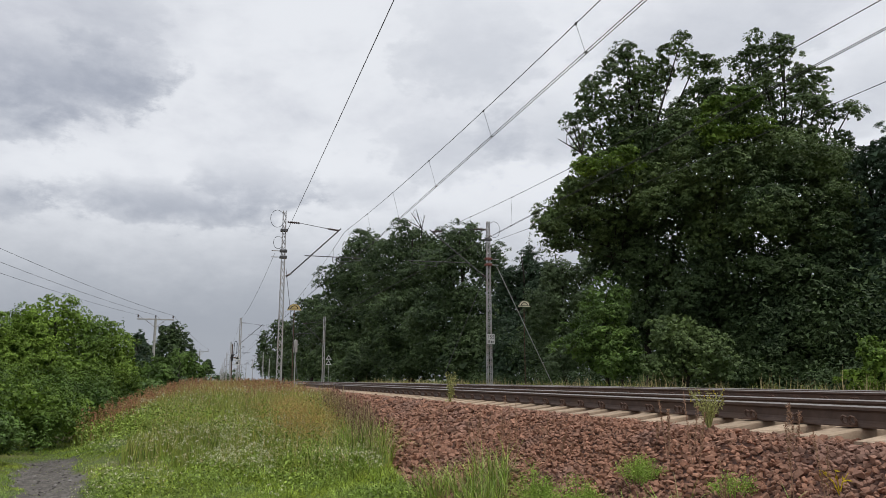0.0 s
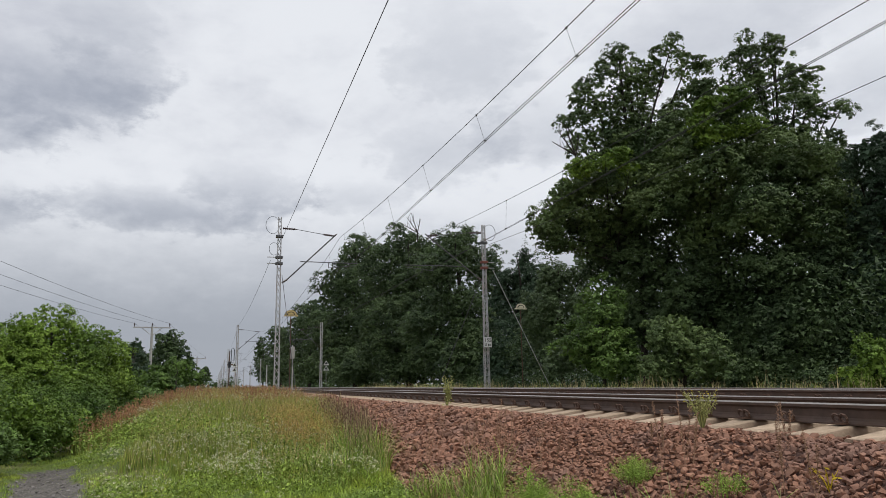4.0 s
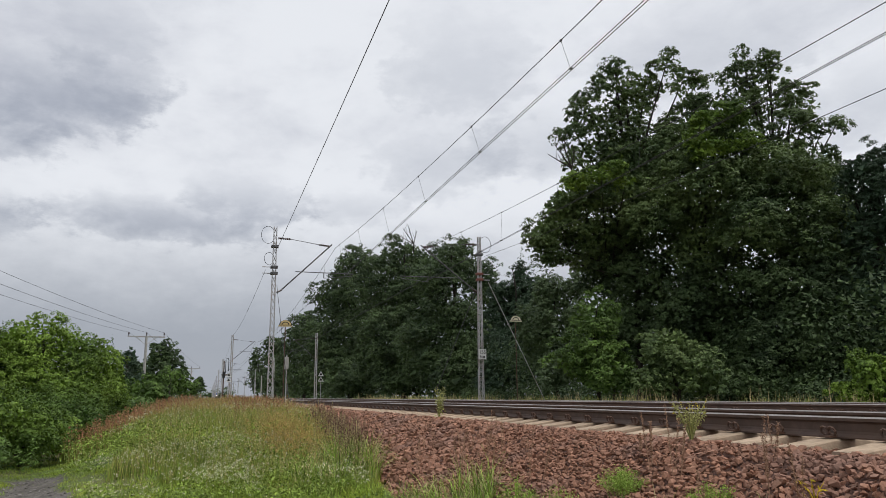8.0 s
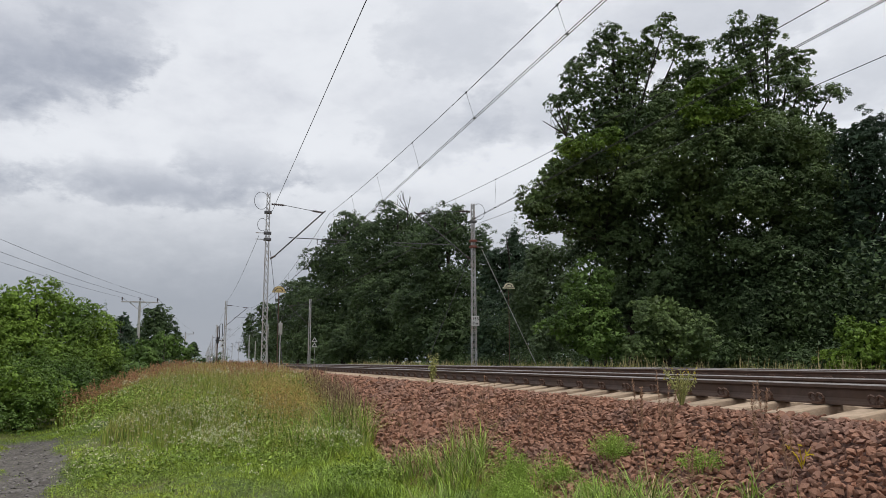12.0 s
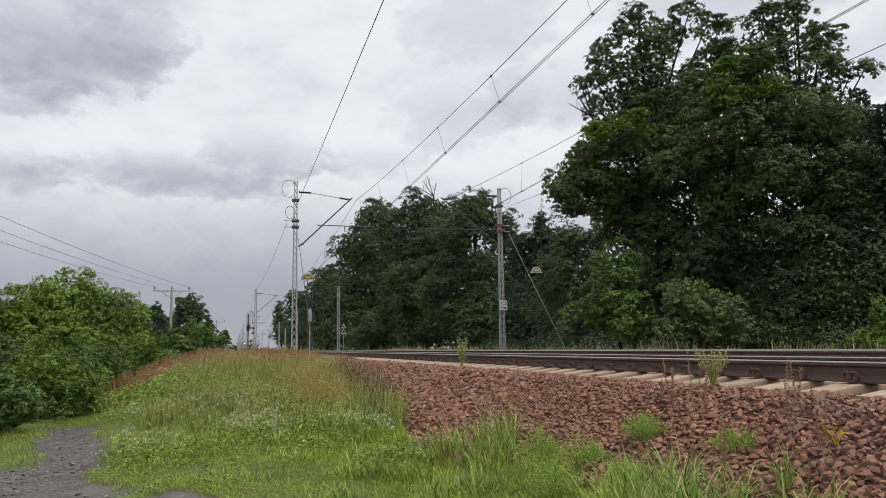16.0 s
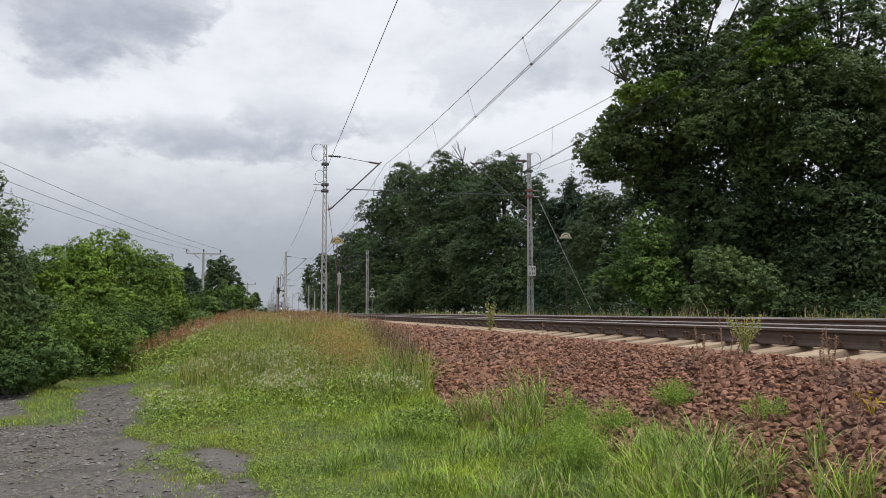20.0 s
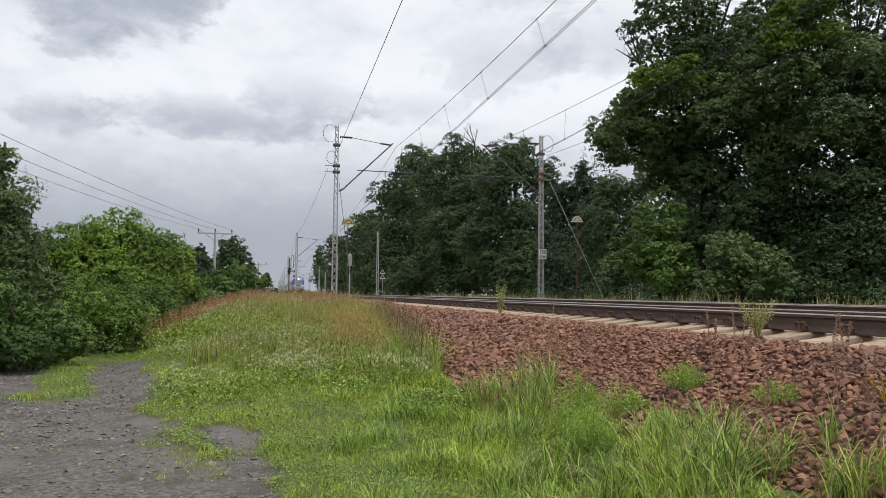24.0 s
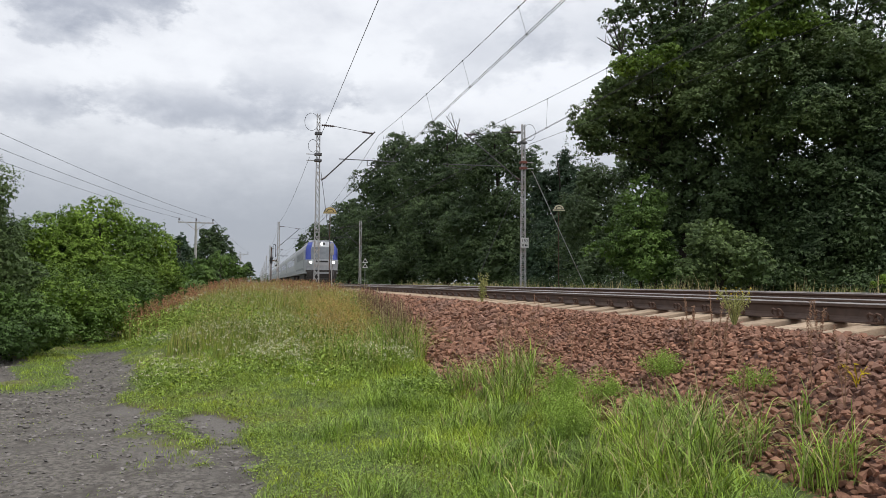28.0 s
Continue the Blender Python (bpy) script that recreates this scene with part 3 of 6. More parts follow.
def cantilever(t, side, reach, z_low, z_high, zc, detail=True):
    """Bracket arm on a mast: top tie, sloping tube, steady arm. side: +1 towards +x."""
    s = side
    bm = bmesh.new()
    rod(bm, (s * 0.35, 0, z_low), (s * (reach + 0.12), 0, z_high + 0.12), 0.032, 0.032, 8)
    part("bracket_tube", bm, M["dark_steel"], t)
    bm = bmesh.new()
    rod(bm, (s * 0.75, 0, z_high + 0.28), (s * (reach - 0.5), 0, z_high + 0.08), 0.014, 0.014, 6)
    rod(bm, (s * 1.0, 0, zc + 0.32), (s * (reach + 1.2), 0, zc + 0.30), 0.022, 0.022, 6)
    rod(bm, (s * (reach - 0.25), 0, zc + 0.30), (s * (reach - 0.25), 0, zc + 0.05), 0.02, 0.02, 6)
    rod(bm, (s * (reach - 0.25), 0, zc + 0.05), (s * (reach + 1.15), 0, zc + 0.2), 0.014, 0.014, 6)
    part("steady_arm", bm, M["dark_steel"], t)
    for a, b in (((s * 0.15, 0, z_high + 0.3), (s * 0.75, 0, z_high + 0.28)), ((s * 0.15, 0, z_low - 0.12), (s * 0.4, 0, z_low + 0.03)), ((s * (reach - 0.5), 0, z_high + 0.08), (s * (reach + 0.02), 0, z_high + 0.02))):
        a, b = Vector(a), Vector(b)
        bm = bmesh.new()
        rod(bm, a, b, 0.03, 0.03, 8)
        for k in range(6):
            rod(bm, a.lerp(b, k / 6), a.lerp(b, (k + 0.55) / 6), 0.06, 0.045, 8)
        part("insulator", bm, M["insul"], t)



def mast_fittings(t, h, side, w, lower="dark_steel"):
    for z in (h - 0.95, h - 1.95, h - 2.25):
        bm = bmesh.new()
        box(bm, -w * 0.85, w * 0.85, -w * 0.7, w * 0.7, z - 0.06, z + 0.06, 0.02)
        part("clamp_collar", bm, M["dark_steel" if z > h - 1.5 else lower], t)
    for cx, cz, rx, rz in ((-0.33, h - 0.4, 0.32, 0.42), (-0.25, h - 1.55, 0.22, 0.3)):
        bm = bmesh.new()
        tube(bm, [(side * (cx - rx * math.cos(a) * -1), 0, cz + rz * math.sin(a)) for a in np.linspace(0.5, 5.6, 20)], 0.011, 5)
        part("jumper_loop", bm, M["wire"], t)
    for z in (h - 1.95, h - 2.25):
        bm = bmesh.new()
        rod(bm, (-side * 0.55, 0, z), (side * 0.1, 0, z), 0.02, 0.02, 6)
        part("outrigger", bm, M["galv"], t)



MAST_Y = 29.9
GROUND1, GROUND2 = -0.6, -0.5
mast_a = lattice_mast(-2.2, MAST_Y, GROUND1, 8.19 - GROUND1, label="galvanised lattice catenary mast in tall grass beside the track")
cantilever(mast_a, 1, 2.6, 5.15 - GROUND1, 7.35 - GROUND1, 5.75 - GROUND1)
mast_fittings(mast_a, 8.19 - GROUND1, 1, 0.2)
mast_b = lattice_mast(8.12, MAST_Y, GROUND2, 8.27 - GROUND2, label="galvanised lattice catenary mast carrying a white distance plate")
cantilever(mast_b, -1, 3.0, 5.5 - GROUND2, 7.55 - GROUND2, 5.75 - GROUND2)
mast_fittings(mast_b, 8.27 - GROUND2, -1, 0.2, "red_steel")


def text_mesh(name, body, size, mat, parent, m):
    cu = bpy.data.curves.new(name, "FONT")
    cu.body, cu.size, cu.align_x, cu.align_y, cu.extrude = body, size, "CENTER", "CENTER", 0.002
    tmp = bpy.data.objects.new(name, cu)
    scene.collection.objects.link(tmp)
    me = bpy.data.meshes.new_from_object(tmp)
    bpy.data.objects.remove(tmp)
    me.materials.clear()
    me.materials.append(mat)
    ob = new(name, me)
    ob.parent = parent
    ob.matrix_local = m
    return ob


def distance_plate():
    z = 2.22 - GROUND2
    bm = bmesh.new()
    box(bm, -0.20, 0.20, -0.27, -0.255, z - 0.25, z + 0.25, 0.004)
    plate = part("distance_plate", bm, M["white"], mast_b, "white enamel plate with black figures")
    text_mesh("figures", "155", 0.24, M["black"], plate, pose(0, -0.275, z + 0.1, 90))
    text_mesh("figures", "8", 0.19, M["black"], plate, pose(-0.1, -0.275, z - 0.13, 90))
    bm = bmesh.new()
    box(bm, 0.0, 0.05, -0.28, -0.27, z - 0.18, z - 0.09)
    box(bm, 0.08, 0.13, -0.28, -0.27, z - 0.18, z - 0.09)
    part("small_marks", bm, M["black"], plate)


distance_plate()


def stay(p0, p1, r, mat, label):
    bm = bmesh.new()
    rod(bm, p0, p1, r, r, 6)
    ob = part("mast_stay", bm, mat)
    return tagged(ob, label, "stay rod", "mast stays")


stay((-2.05, 29.9, 5.4), (-1.45, 27.6, -0.7), 0.012, M["dark_steel"], "dark steel stay running from mast to the grass")
stay((8.6, 29.9, 5.9), (11.75, 29.9, -0.45), 0.02, M["galv"], "pale steel stay bracing the lattice mast")
stay((7.9, 29.9, 5.4), (5.95, 31.5, -0.2), 0.016, M["dark_steel"], "thin dark steel stay bracing the lattice mast")


def plain_mast(x, y, z0, h, side, label):
    t = thing("catenary_mast", x, y, z0, label, "catenary mast", "distant catenary masts")
    bm = bmesh.new()
    rod(bm, (-0.12, 0, 0), (-0.09, 0, h), 0.07, 0.06, 6)
    rod(bm, (0.12, 0, 0), (0.09, 0, h), 0.07, 0.06, 6)
    for k in range(int(h)):
        rod(bm, (-0.11, 0, k + 0.3), (0.11, 0, k + 0.7), 0.03, 0.03, 4)
    part("mast_column", bm, M["galv"], t)
    cantilever(t, side, 2.7, 5.2 - z0, 7.3 - z0, 5.75 - z0)
    return t


for k in range(1, 9):
    y = MAST_Y + 67.0 * k
    plain_mast(-2.2, y, -0.7, 8.9, 1, "distant grey steel catenary mast beside the track")
    plain_mast(8.12, y - 4.5, -0.5, 8.8, -1, "distant grey steel catenary mast before the trees")

# ---- overhead wires ----


def catenary(tc, up, label, drift, top, sag):
    t = thing("overhead_line", tc, 0, 0, label, "overhead line", "overhead lines")
    lo, hi = MAST_Y - 67.0, MAST_Y
    for k in range(-1, 5):
        a, b = lo + 67 * k, hi + 67 * k
        pts = span((drift, a, top), (drift, b, top), sag, 30)
        bm = bmesh.new()
        tube(bm, pts, 0.0085, 5)
        part("messenger_wire", bm, M["wire"], t)
        for s in (-0.028, 0.028):
            bm = bmesh.new()
            tube(bm, span((-0.15 + s, a, 5.78 + up), (0.15 + s if k == 0 else -0.15 + s, b, 5.80 + up), 0.03, 8), 0.0075, 5)
            part("contact_wire", bm, M["wire"], t)
        if k <= 1:
            for j in range(14):
                u = (j + 0.5) / 14 + 0.018
                y = a + (b - a) * u
                z = top - sag * 4 * u * (1 - u)
                bm = bmesh.new()
                cx = -0.15 + (0.3 * u if k == 0 else 0.0)
                cz = 5.78 + up + 0.02 * u - 0.12 * u * (1 - u)
                rod(bm, (drift, y, z), (cx, y + 0.02, cz), 0.004, 0.004, 4)
                box(bm, drift - 0.014, drift + 0.014, y - 0.025, y + 0.025, z - 0.02, z + 0.02)
                box(bm, cx - 0.034, cx + 0.034, y - 0.02, y + 0.02, cz - 0.012, cz + 0.016)
                part("dropper", bm, M["wire"], t)
    return t


catenary(T1, 0.0, "twin contact wires hung from a messenger wire", -0.14, 7.32, 1.12)
catenary(T2, 0.0, "twin contact wires with droppers above the far track", 0.15, 7.5, 1.2)


def single_wire(p0, p1, sag, label, r=0.009):
    bm = bmesh.new()
    tube(bm, span(p0, p1, sag, 30), r, 5)
    return tagged(part("overhead_wire", bm, M["wire"]), label, "wire", "single wires")


single_wire((-2.02, MAST_Y, 7.3), (-2.14, MAST_Y - 67, 7.8), 0.12, "dark feeder wire strung between mast tops", 0.010)
single_wire((-2.6, MAST_Y, 6.1), (-2.25, MAST_Y + 67, 8.1), 0.5, "dark feeder wire strung between mast tops")
single_wire((8.4, MAST_Y, 7.25), (8.4, MAST_Y - 67, 7.25), 0.85, "dark feeder wire along the far mast row")
for k in range(1, 6):
    single_wire((-2.2, MAST_Y + 67 * k, 8.1), (-2.2, MAST_Y + 67 * (k + 1), 8.1), 0.8, "dark feeder wire strung between distant masts")

# ---- trees ----


def leaf_quads(pos, nrm, size, rng, narrow=0.62):
    """Folded diamond leaves: pos (n,3), unit normals (n,3), lengths (n,)."""
    n = len(pos)
    r = rng.normal(size=(n, 3))
    u = np.cross(nrm, r)
    u /= np.linalg.norm(u, axis=1)[:, None] + 1e-9
    w = np.cross(nrm, u)
    L, W = size[:, None] * 0.5, size[:, None] * 0.5 * narrow
    fold = nrm * size[:, None] * rng.uniform(-0.12, 0.18, (n, 1))
    v = np.stack([pos - u * L, pos + w * W + fold, pos + u * L, pos - w * W + fold], 1).reshape(-1, 3)
    f = (np.arange(n)[:, None] * 4 + np.arange(4)[None])
    return v, f


def unit_points(n, rng):
    p = rng.normal(size=(n, 3))
    return p / (np.linalg.norm(p, axis=1)[:, None] + 1e-9)


def leaf_tris(pos, nrm, size, rng, narrow=0.62):
    """Pointed leaves of one triangle each, for crowns seen from afar."""
    n = len(pos)
    u = np.cross(nrm, rng.normal(size=(n, 3)))
    u /= np.linalg.norm(u, axis=1)[:, None] + 1e-9
    w = np.cross(nrm, u)
    L, W = size[:, None] * 0.5, size[:, None] * 0.5 * narrow
    v = np.stack([pos - u * L, pos + u * L * 0.7 + w * W, pos + u * L - w * W], 1).reshape(-1, 3)
    return v, np.arange(n * 3).reshape(-1, 3)


def crown_leaves(lobes, pad, leaf, rng, fill=1.0, sprigs=10, per=26, droop=0.0, shoots=0.0, back=0.45):
    """Leaves in sprigs on flat, domed pads that overlap like tiles over each lobe (x, y, z, half width, half height)."""
    L = np.array(lobes)
    C, D = [], []
    for x, y, z, rx, rz in lobes:
        half = np.maximum(np.array([rx, rx, rz]) - 0.26 * pad, 0.25 * pad)
        n = max(6, int(fill * 4.6 * (2 * rx * rz + rx * rx) / 3 / (pad * pad)))
        d = unit_points(n, rng)
        d[:, 2] = np.where(d[:, 2] < -0.8, -d[:, 2] * 0.5, d[:, 2])
        C.append(np.array([x, y, z]) + d * half * rng.uniform(0.66, 1.04, (n, 1)))
        D.append(d)
    C, D = np.concatenate(C), np.concatenate(D)
    # boughs bulge out of the crown and leave dark hollows between them
    w = C / (pad * 1.15)
    swell = (np.sin(w[:, 0] * 1.3 + 1.7 * np.sin(w[:, 2] * 0.8)) + np.sin(w[:, 1] * 1.2 + 1.4 * np.sin(w[:, 0] * 0.7)) + np.sin(w[:, 2] * 1.9 + 1.5 * np.sin(w[:, 1] * 0.9))) / 3
    stay_on = (swell > -0.10) | (rng.uniform(0, 1, len(C)) < 0.12)
    C, D, swell = C[stay_on], D[stay_on], swell[stay_on]
    C = C + D * (pad * 0.5 * (swell - 0.3))[:, None]
    depth = np.full(len(C), 9.0)
    for x, y, z, rx, rz in lobes:
        depth = np.minimum(depth, np.sqrt(((C - (x, y, z)) ** 2 / np.array([rx, rx, rz]) ** 2).sum(1)))
    # the side away from the open track is thinner
    away = np.array([L[:, 0].mean() + 5.0, L[:, 1].mean() + 6.0, 0.0])
    away /= np.linalg.norm(away)
    keep = (depth > 0.66) & ((D @ away < 0.35) | (rng.uniform(0, 1, len(C)) < back))
    C, D = C[keep], D[keep]
    n = len(C)
    R = pad * rng.uniform(0.55, 1.4, n)
    up = D * np.array([0.6, 0.6, 0.35]) + np.array([0, 0, 0.75]) + rng.normal(size=(n, 3)) * 0.12
    up /= np.linalg.norm(up, axis=1)[:, None]
    e1 = np.cross(up, rng.normal(size=(n, 3)))
    e1 /= np.linalg.norm(e1, axis=1)[:, None]
    e2 = np.cross(up, e1)
    r, a = np.sqrt(rng.uniform(0, 1, (n, sprigs))), rng.uniform(0, 2 * np.pi, (n, sprigs))
    h = 0.66 * (1 - r * r) - droop * r * r + rng.normal(size=(n, sprigs)) * 0.09
    ca, sa = (r * np.cos(a))[..., None], (r * np.sin(a))[..., None]
    S = C[:, None] + R[:, None, None] * (ca * e1[:, None] + sa * e2[:, None] + h[..., None] * up[:, None])
    q = unit_points(n * sprigs * per, rng).reshape(n, sprigs, per, 3)
    q[..., 2] = np.where(q[..., 2] < -0.35, -q[..., 2], q[..., 2])
    sr = (R * 0.27)[:, None, None, None] * rng.uniform(0.65, 1.4, (n, sprigs, 1, 1))
    P = S[:, :, None] + q * sr * rng.uniform(0.72, 1.12, (n, sprigs, per, 1)) * np.array([1.08, 1.08, 0.8])
    N = q * 0.7 + up[:, None, None] * 0.42 + rng.normal(size=q.shape) * 0.24
    P, N = P.reshape(-1, 3), N.reshape(-1, 3)
    if shoots:
        # young upright shoots stand out of the top
        top = np.nonzero(D[:, 2] > 0.25)[0]
        m = int(shoots * len(top))
        base = C[rng.choice(top, m)] + rng.normal(size=(m, 3)) * pad * 0.4
        lean = rng.normal(size=(m, 3)) * 0.22 + np.array([0, 0, 1.0])
        u = rng.uniform(0, 1, (m, 44, 1))
        Q = base[:, None] + lean[:, None] * u * (pad * rng.uniform(0.8, 2.2, (m, 1, 1))) + rng.normal(size=(m, 44, 3)) * (leaf * 0.75) * (1.15 - u)
        P = np.concatenate([P, Q.reshape(-1, 3)])
        N = np.concatenate([N, rng.normal(size=(m * 44, 3)) * 0.6 + np.array([0, 0, 0.6])])
    N /= np.linalg.norm(N, axis=1)[:, None]
    return P, N, leaf * rng.uniform(0.6, 1.35, len(P)), C


def tree(name, lobes, z0, label, category, group, pad=0.6, leaf=0.12, mat="oak", seed=1, trunk_r=0.3, droop=0.0, narrow=0.75, twigs=18, fill=1.0, sprigs=10, per=26, shoots=0.0, core=1.0, stem_xy=None):
    rng = np.random.default_rng(seed)
    L = np.array(lobes)
    cx, cy = stem_xy or (float(np.average(L[:, 0], weights=L[:, 3])), float(np.average(L[:, 1], weights=L[:, 3])))
    t = thing(name, cx, cy, z0, label, category, group)
    P, N, S, tips = crown_leaves(lobes, pad, leaf, rng, fill, sprigs, per, droop, shoots)
    off = np.array([cx, cy, z0])
    v, f = leaf_tris(P - off, N, S, rng, narrow)
    # shaded inner foliage, in larger sprays
    if core:
        spray = leaf * 2.1
        Q = []
        for x, y, z, rx, rz in lobes:
            n = int(core * 2.2 * math.pi * rx * rz / (0.3 * spray * spray))
            Q.append(np.array([x, y, z]) + unit_points(n, rng) * rng.uniform(0.05, 0.66, (n, 1)) ** 0.5 * np.array([rx, rx, rz]))
        Q = np.concatenate(Q) - off
        n = unit_points(len(Q), rng) + np.array([0, 0, 0.4])
        v2, f2 = leaf_tris(Q, n / np.linalg.norm(n, axis=1)[:, None], spray * rng.uniform(0.7, 1.3, len(Q)), rng, 0.8)
        v, f = np.concatenate([v, v2]), np.concatenate([f, f2 + len(v)])
    array_part("crown", v, f, M[mat], t)
    top = float((L[:, 2] + L[:, 4] * 0.4).max()) - z0
    bm = bmesh.new()
    pts = [(rng.normal() * 0.03 * k, rng.normal() * 0.03 * k, top * k / 6) for k in range(7)]
    pts[0] = (0, 0, -0.3)
    for k in range(6):
        rod(bm, pts[k], pts[k + 1], trunk_r * (1 - 0.14 * k), trunk_r * (1 - 0.14 * (k + 1)), 9)
    part("trunk", bm, M["bark"], t)
    bm = bmesh.new()
    # a limb to each lobe, twigs to some pads
    for x, y, z, rx, rz in lobes:
        a = Vector((0, 0, max(0.25 * top, min(0.75 * top, (z - z0) * 0.55))))
        b = Vector((x - cx, y - cy, z - z0))
        mid = a.lerp(b, 0.5) + Vector((0, 0, 0.08 * (b - a).length))
        rod(bm, a, mid, trunk_r * 0.42, trunk_r * 0.28, 6)
        rod(bm, mid, b, trunk_r * 0.28, trunk_r * 0.12, 6)
    for c in tips[rng.integers(0, len(tips), min(len(tips), twigs * len(lobes) // 2))]:
        k = int(np.argmin(((L[:, :3] - c) ** 2).sum(1)))
        rod(bm, (L[k, 0] - cx, L[k, 1] - cy, L[k, 2] - z0), tuple(c - off), trunk_r * 0.09, trunk_r * 0.03, 4)
    part("limb", bm, M["bark"], t)
    return t


# the tall oak: an airy old crown, a broad dense body and low boughs
tree("oak_tree", [(14.5, 26.4, 15.8, 1.4, 1.0), (13.3, 27.0, 14.4, 1.3, 1.2), (15.7, 26.7, 14.9, 1.4, 1.4), (13.5, 26.8, 12.5, 1.3, 1.2), (11.4, 26.7, 13.0, 0.5, 0.4), (12.3, 26.9, 13.4, 0.7, 0.8), (14.4, 26.2, 16.8, 0.5, 0.5), (16.7, 25.0, 16.8, 0.9, 0.6), (17.8, 25.4, 16.0, 1.0, 1.0), (16.0, 25.9, 16.1, 0.7, 0.8),
                  (14.5, 26.7, 11.3, 1.7, 1.1), (16.0, 26.4, 13.0, 1.5, 1.2), (17.4, 25.8, 13.4, 0.9, 0.8), (17.9, 25.3, 13.9, 1.0, 1.0), (12.5, 27.1, 12.0, 1.0, 1.0), (14.7, 26.9, 13.6, 1.5, 1.5)],
     -0.7, "tall old oak with an airy dark green crown", "tree", "trees beyond the track", pad=0.42, leaf=0.105, mat="oak", seed=21, trunk_r=0.19, fill=1.35, core=0.4, twigs=26)
tree("oak_tree", [(19.4, 23.4, 15.3, 1.2, 1.3), (19.8, 23.1, 16.4, 0.6, 0.6), (20.8, 22.4, 16.0, 0.7, 0.7), (20.7, 22.7, 14.4, 1.3, 1.2), (21.6, 21.9, 14.5, 0.9, 0.8), (21.1, 21.9, 12.4, 1.6, 1.2), (22.2, 21.0, 12.4, 0.8, 0.5), (22.9, 20.8, 12.7, 0.4, 0.4), (18.1, 24.5, 14.5, 0.8, 0.8),
                  (19.7, 23.4, 13.7, 1.4, 1.2), (20.6, 22.3, 11.0, 1.8, 1.2), (21.7, 21.5, 11.2, 1.2, 1.0), (18.8, 24.1, 14.3, 1.1, 1.0), (20.2, 22.9, 15.3, 1.0, 1.1), (21.8, 21.5, 13.5, 0.9, 0.7)],
     -0.7, "tall old oak with an airy dark crown among the others", "tree", "trees beyond the track", pad=0.40, leaf=0.105, mat="oak", seed=45, trunk_r=0.18, fill=1.1, core=0.3, twigs=26)
tree("oak_tree", [(17.4, 22.5, 11.9, 1.5, 1.2), (16.1, 24.6, 11.6, 1.7, 1.2), (14.8, 25.6, 11.1, 1.6, 1.2), (12.9, 25.3, 9.6, 1.7, 1.1), (11.1, 25.9, 9.1, 1.2, 1.0), (10.7, 26.8, 8.0, 1.0, 1.1), (12.5, 26.3, 8.0, 1.8, 1.2), (15.1, 24.8, 8.8, 2.3, 2.0), (16.8, 22.6, 9.5, 2.2, 1.8), (19.0, 21.8, 10.2, 2.0, 1.6), (20.7, 20.9, 9.5, 1.7, 1.5), (18.2, 21.5, 7.5, 2.1, 1.8), (20.6, 20.9, 7.1, 2.1, 1.9), (17.0, 24.0, 7.1, 2.1, 1.7),
                  (11.0, 26.9, 6.8, 1.0, 0.6), (12.4, 27.0, 6.8, 1.0, 0.8), (10.3, 27.0, 7.5, 0.7, 0.6)],
     -0.7, "tall broad oak with a dense dark green crown", "tree", "trees beyond the track", pad=0.62, leaf=0.105, mat="oak", seed=46, trunk_r=0.2, fill=2.6, core=1.3, stem_xy=(18.4, 26.0), sprigs=11, per=28)
# low boughs: shade of the overhanging crown is in the leaf colour
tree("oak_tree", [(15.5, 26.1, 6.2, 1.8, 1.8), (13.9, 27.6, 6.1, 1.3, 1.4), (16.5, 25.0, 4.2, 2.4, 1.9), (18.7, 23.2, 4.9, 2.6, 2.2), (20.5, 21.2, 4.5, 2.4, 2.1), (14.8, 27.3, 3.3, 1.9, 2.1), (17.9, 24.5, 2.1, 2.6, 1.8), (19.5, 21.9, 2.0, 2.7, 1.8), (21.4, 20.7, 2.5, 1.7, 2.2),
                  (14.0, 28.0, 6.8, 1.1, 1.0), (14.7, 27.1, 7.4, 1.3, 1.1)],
     -0.7, "low oak with shade-darkened leaves whose boughs reach the grass", "tree", "trees beyond the track", pad=0.62, leaf=0.105, mat="oak2", seed=47, trunk_r=0.24, fill=2.4, core=1.2, sprigs=11, per=28)
tree("maple_tree", [(16.5, 21.0, 12.4, 1.2, 0.6), (15.7, 21.4, 11.6, 0.6, 0.6), (17.6, 20.7, 11.2, 0.7, 0.5), (15.8, 21.1, 10.7, 0.9, 0.4)],
     -0.7, "slender maple with fresh green leaves before the oak", "tree", "trees beyond the track", pad=0.36, leaf=0.105, mat="lime", seed=44, trunk_r=0.1, stem_xy=(17.8, 24.6), fill=2.2, shoots=0.3, core=0.5)
tree("maple_tree", [(11.8, 23.5, 10.1, 1.2, 0.5), (10.8, 24.0, 9.7, 0.7, 0.4), (12.9, 23.2, 9.8, 0.6, 0.3)],
     -0.7, "slender maple with fresh green top leaves before the oak", "tree", "trees beyond the track", pad=0.36, leaf=0.105, mat="lime", seed=48, trunk_r=0.08, stem_xy=(14.2, 27.6), fill=2.2, shoots=0.3, core=0.5)
tree("maple_shrub", [(11.3, 23.6, 3.5, 1.4, 1.3), (10.7, 23.4, 1.7, 1.6, 1.3), (11.2, 22.7, 1.0, 1.4, 1.0)], -0.7, "light green maple shrub at the wood's edge", "shrub", "shrubs beyond the track", pad=0.40, leaf=0.10, fill=1.2, shoots=0.15, mat='shrub', seed=22, trunk_r=0.1)
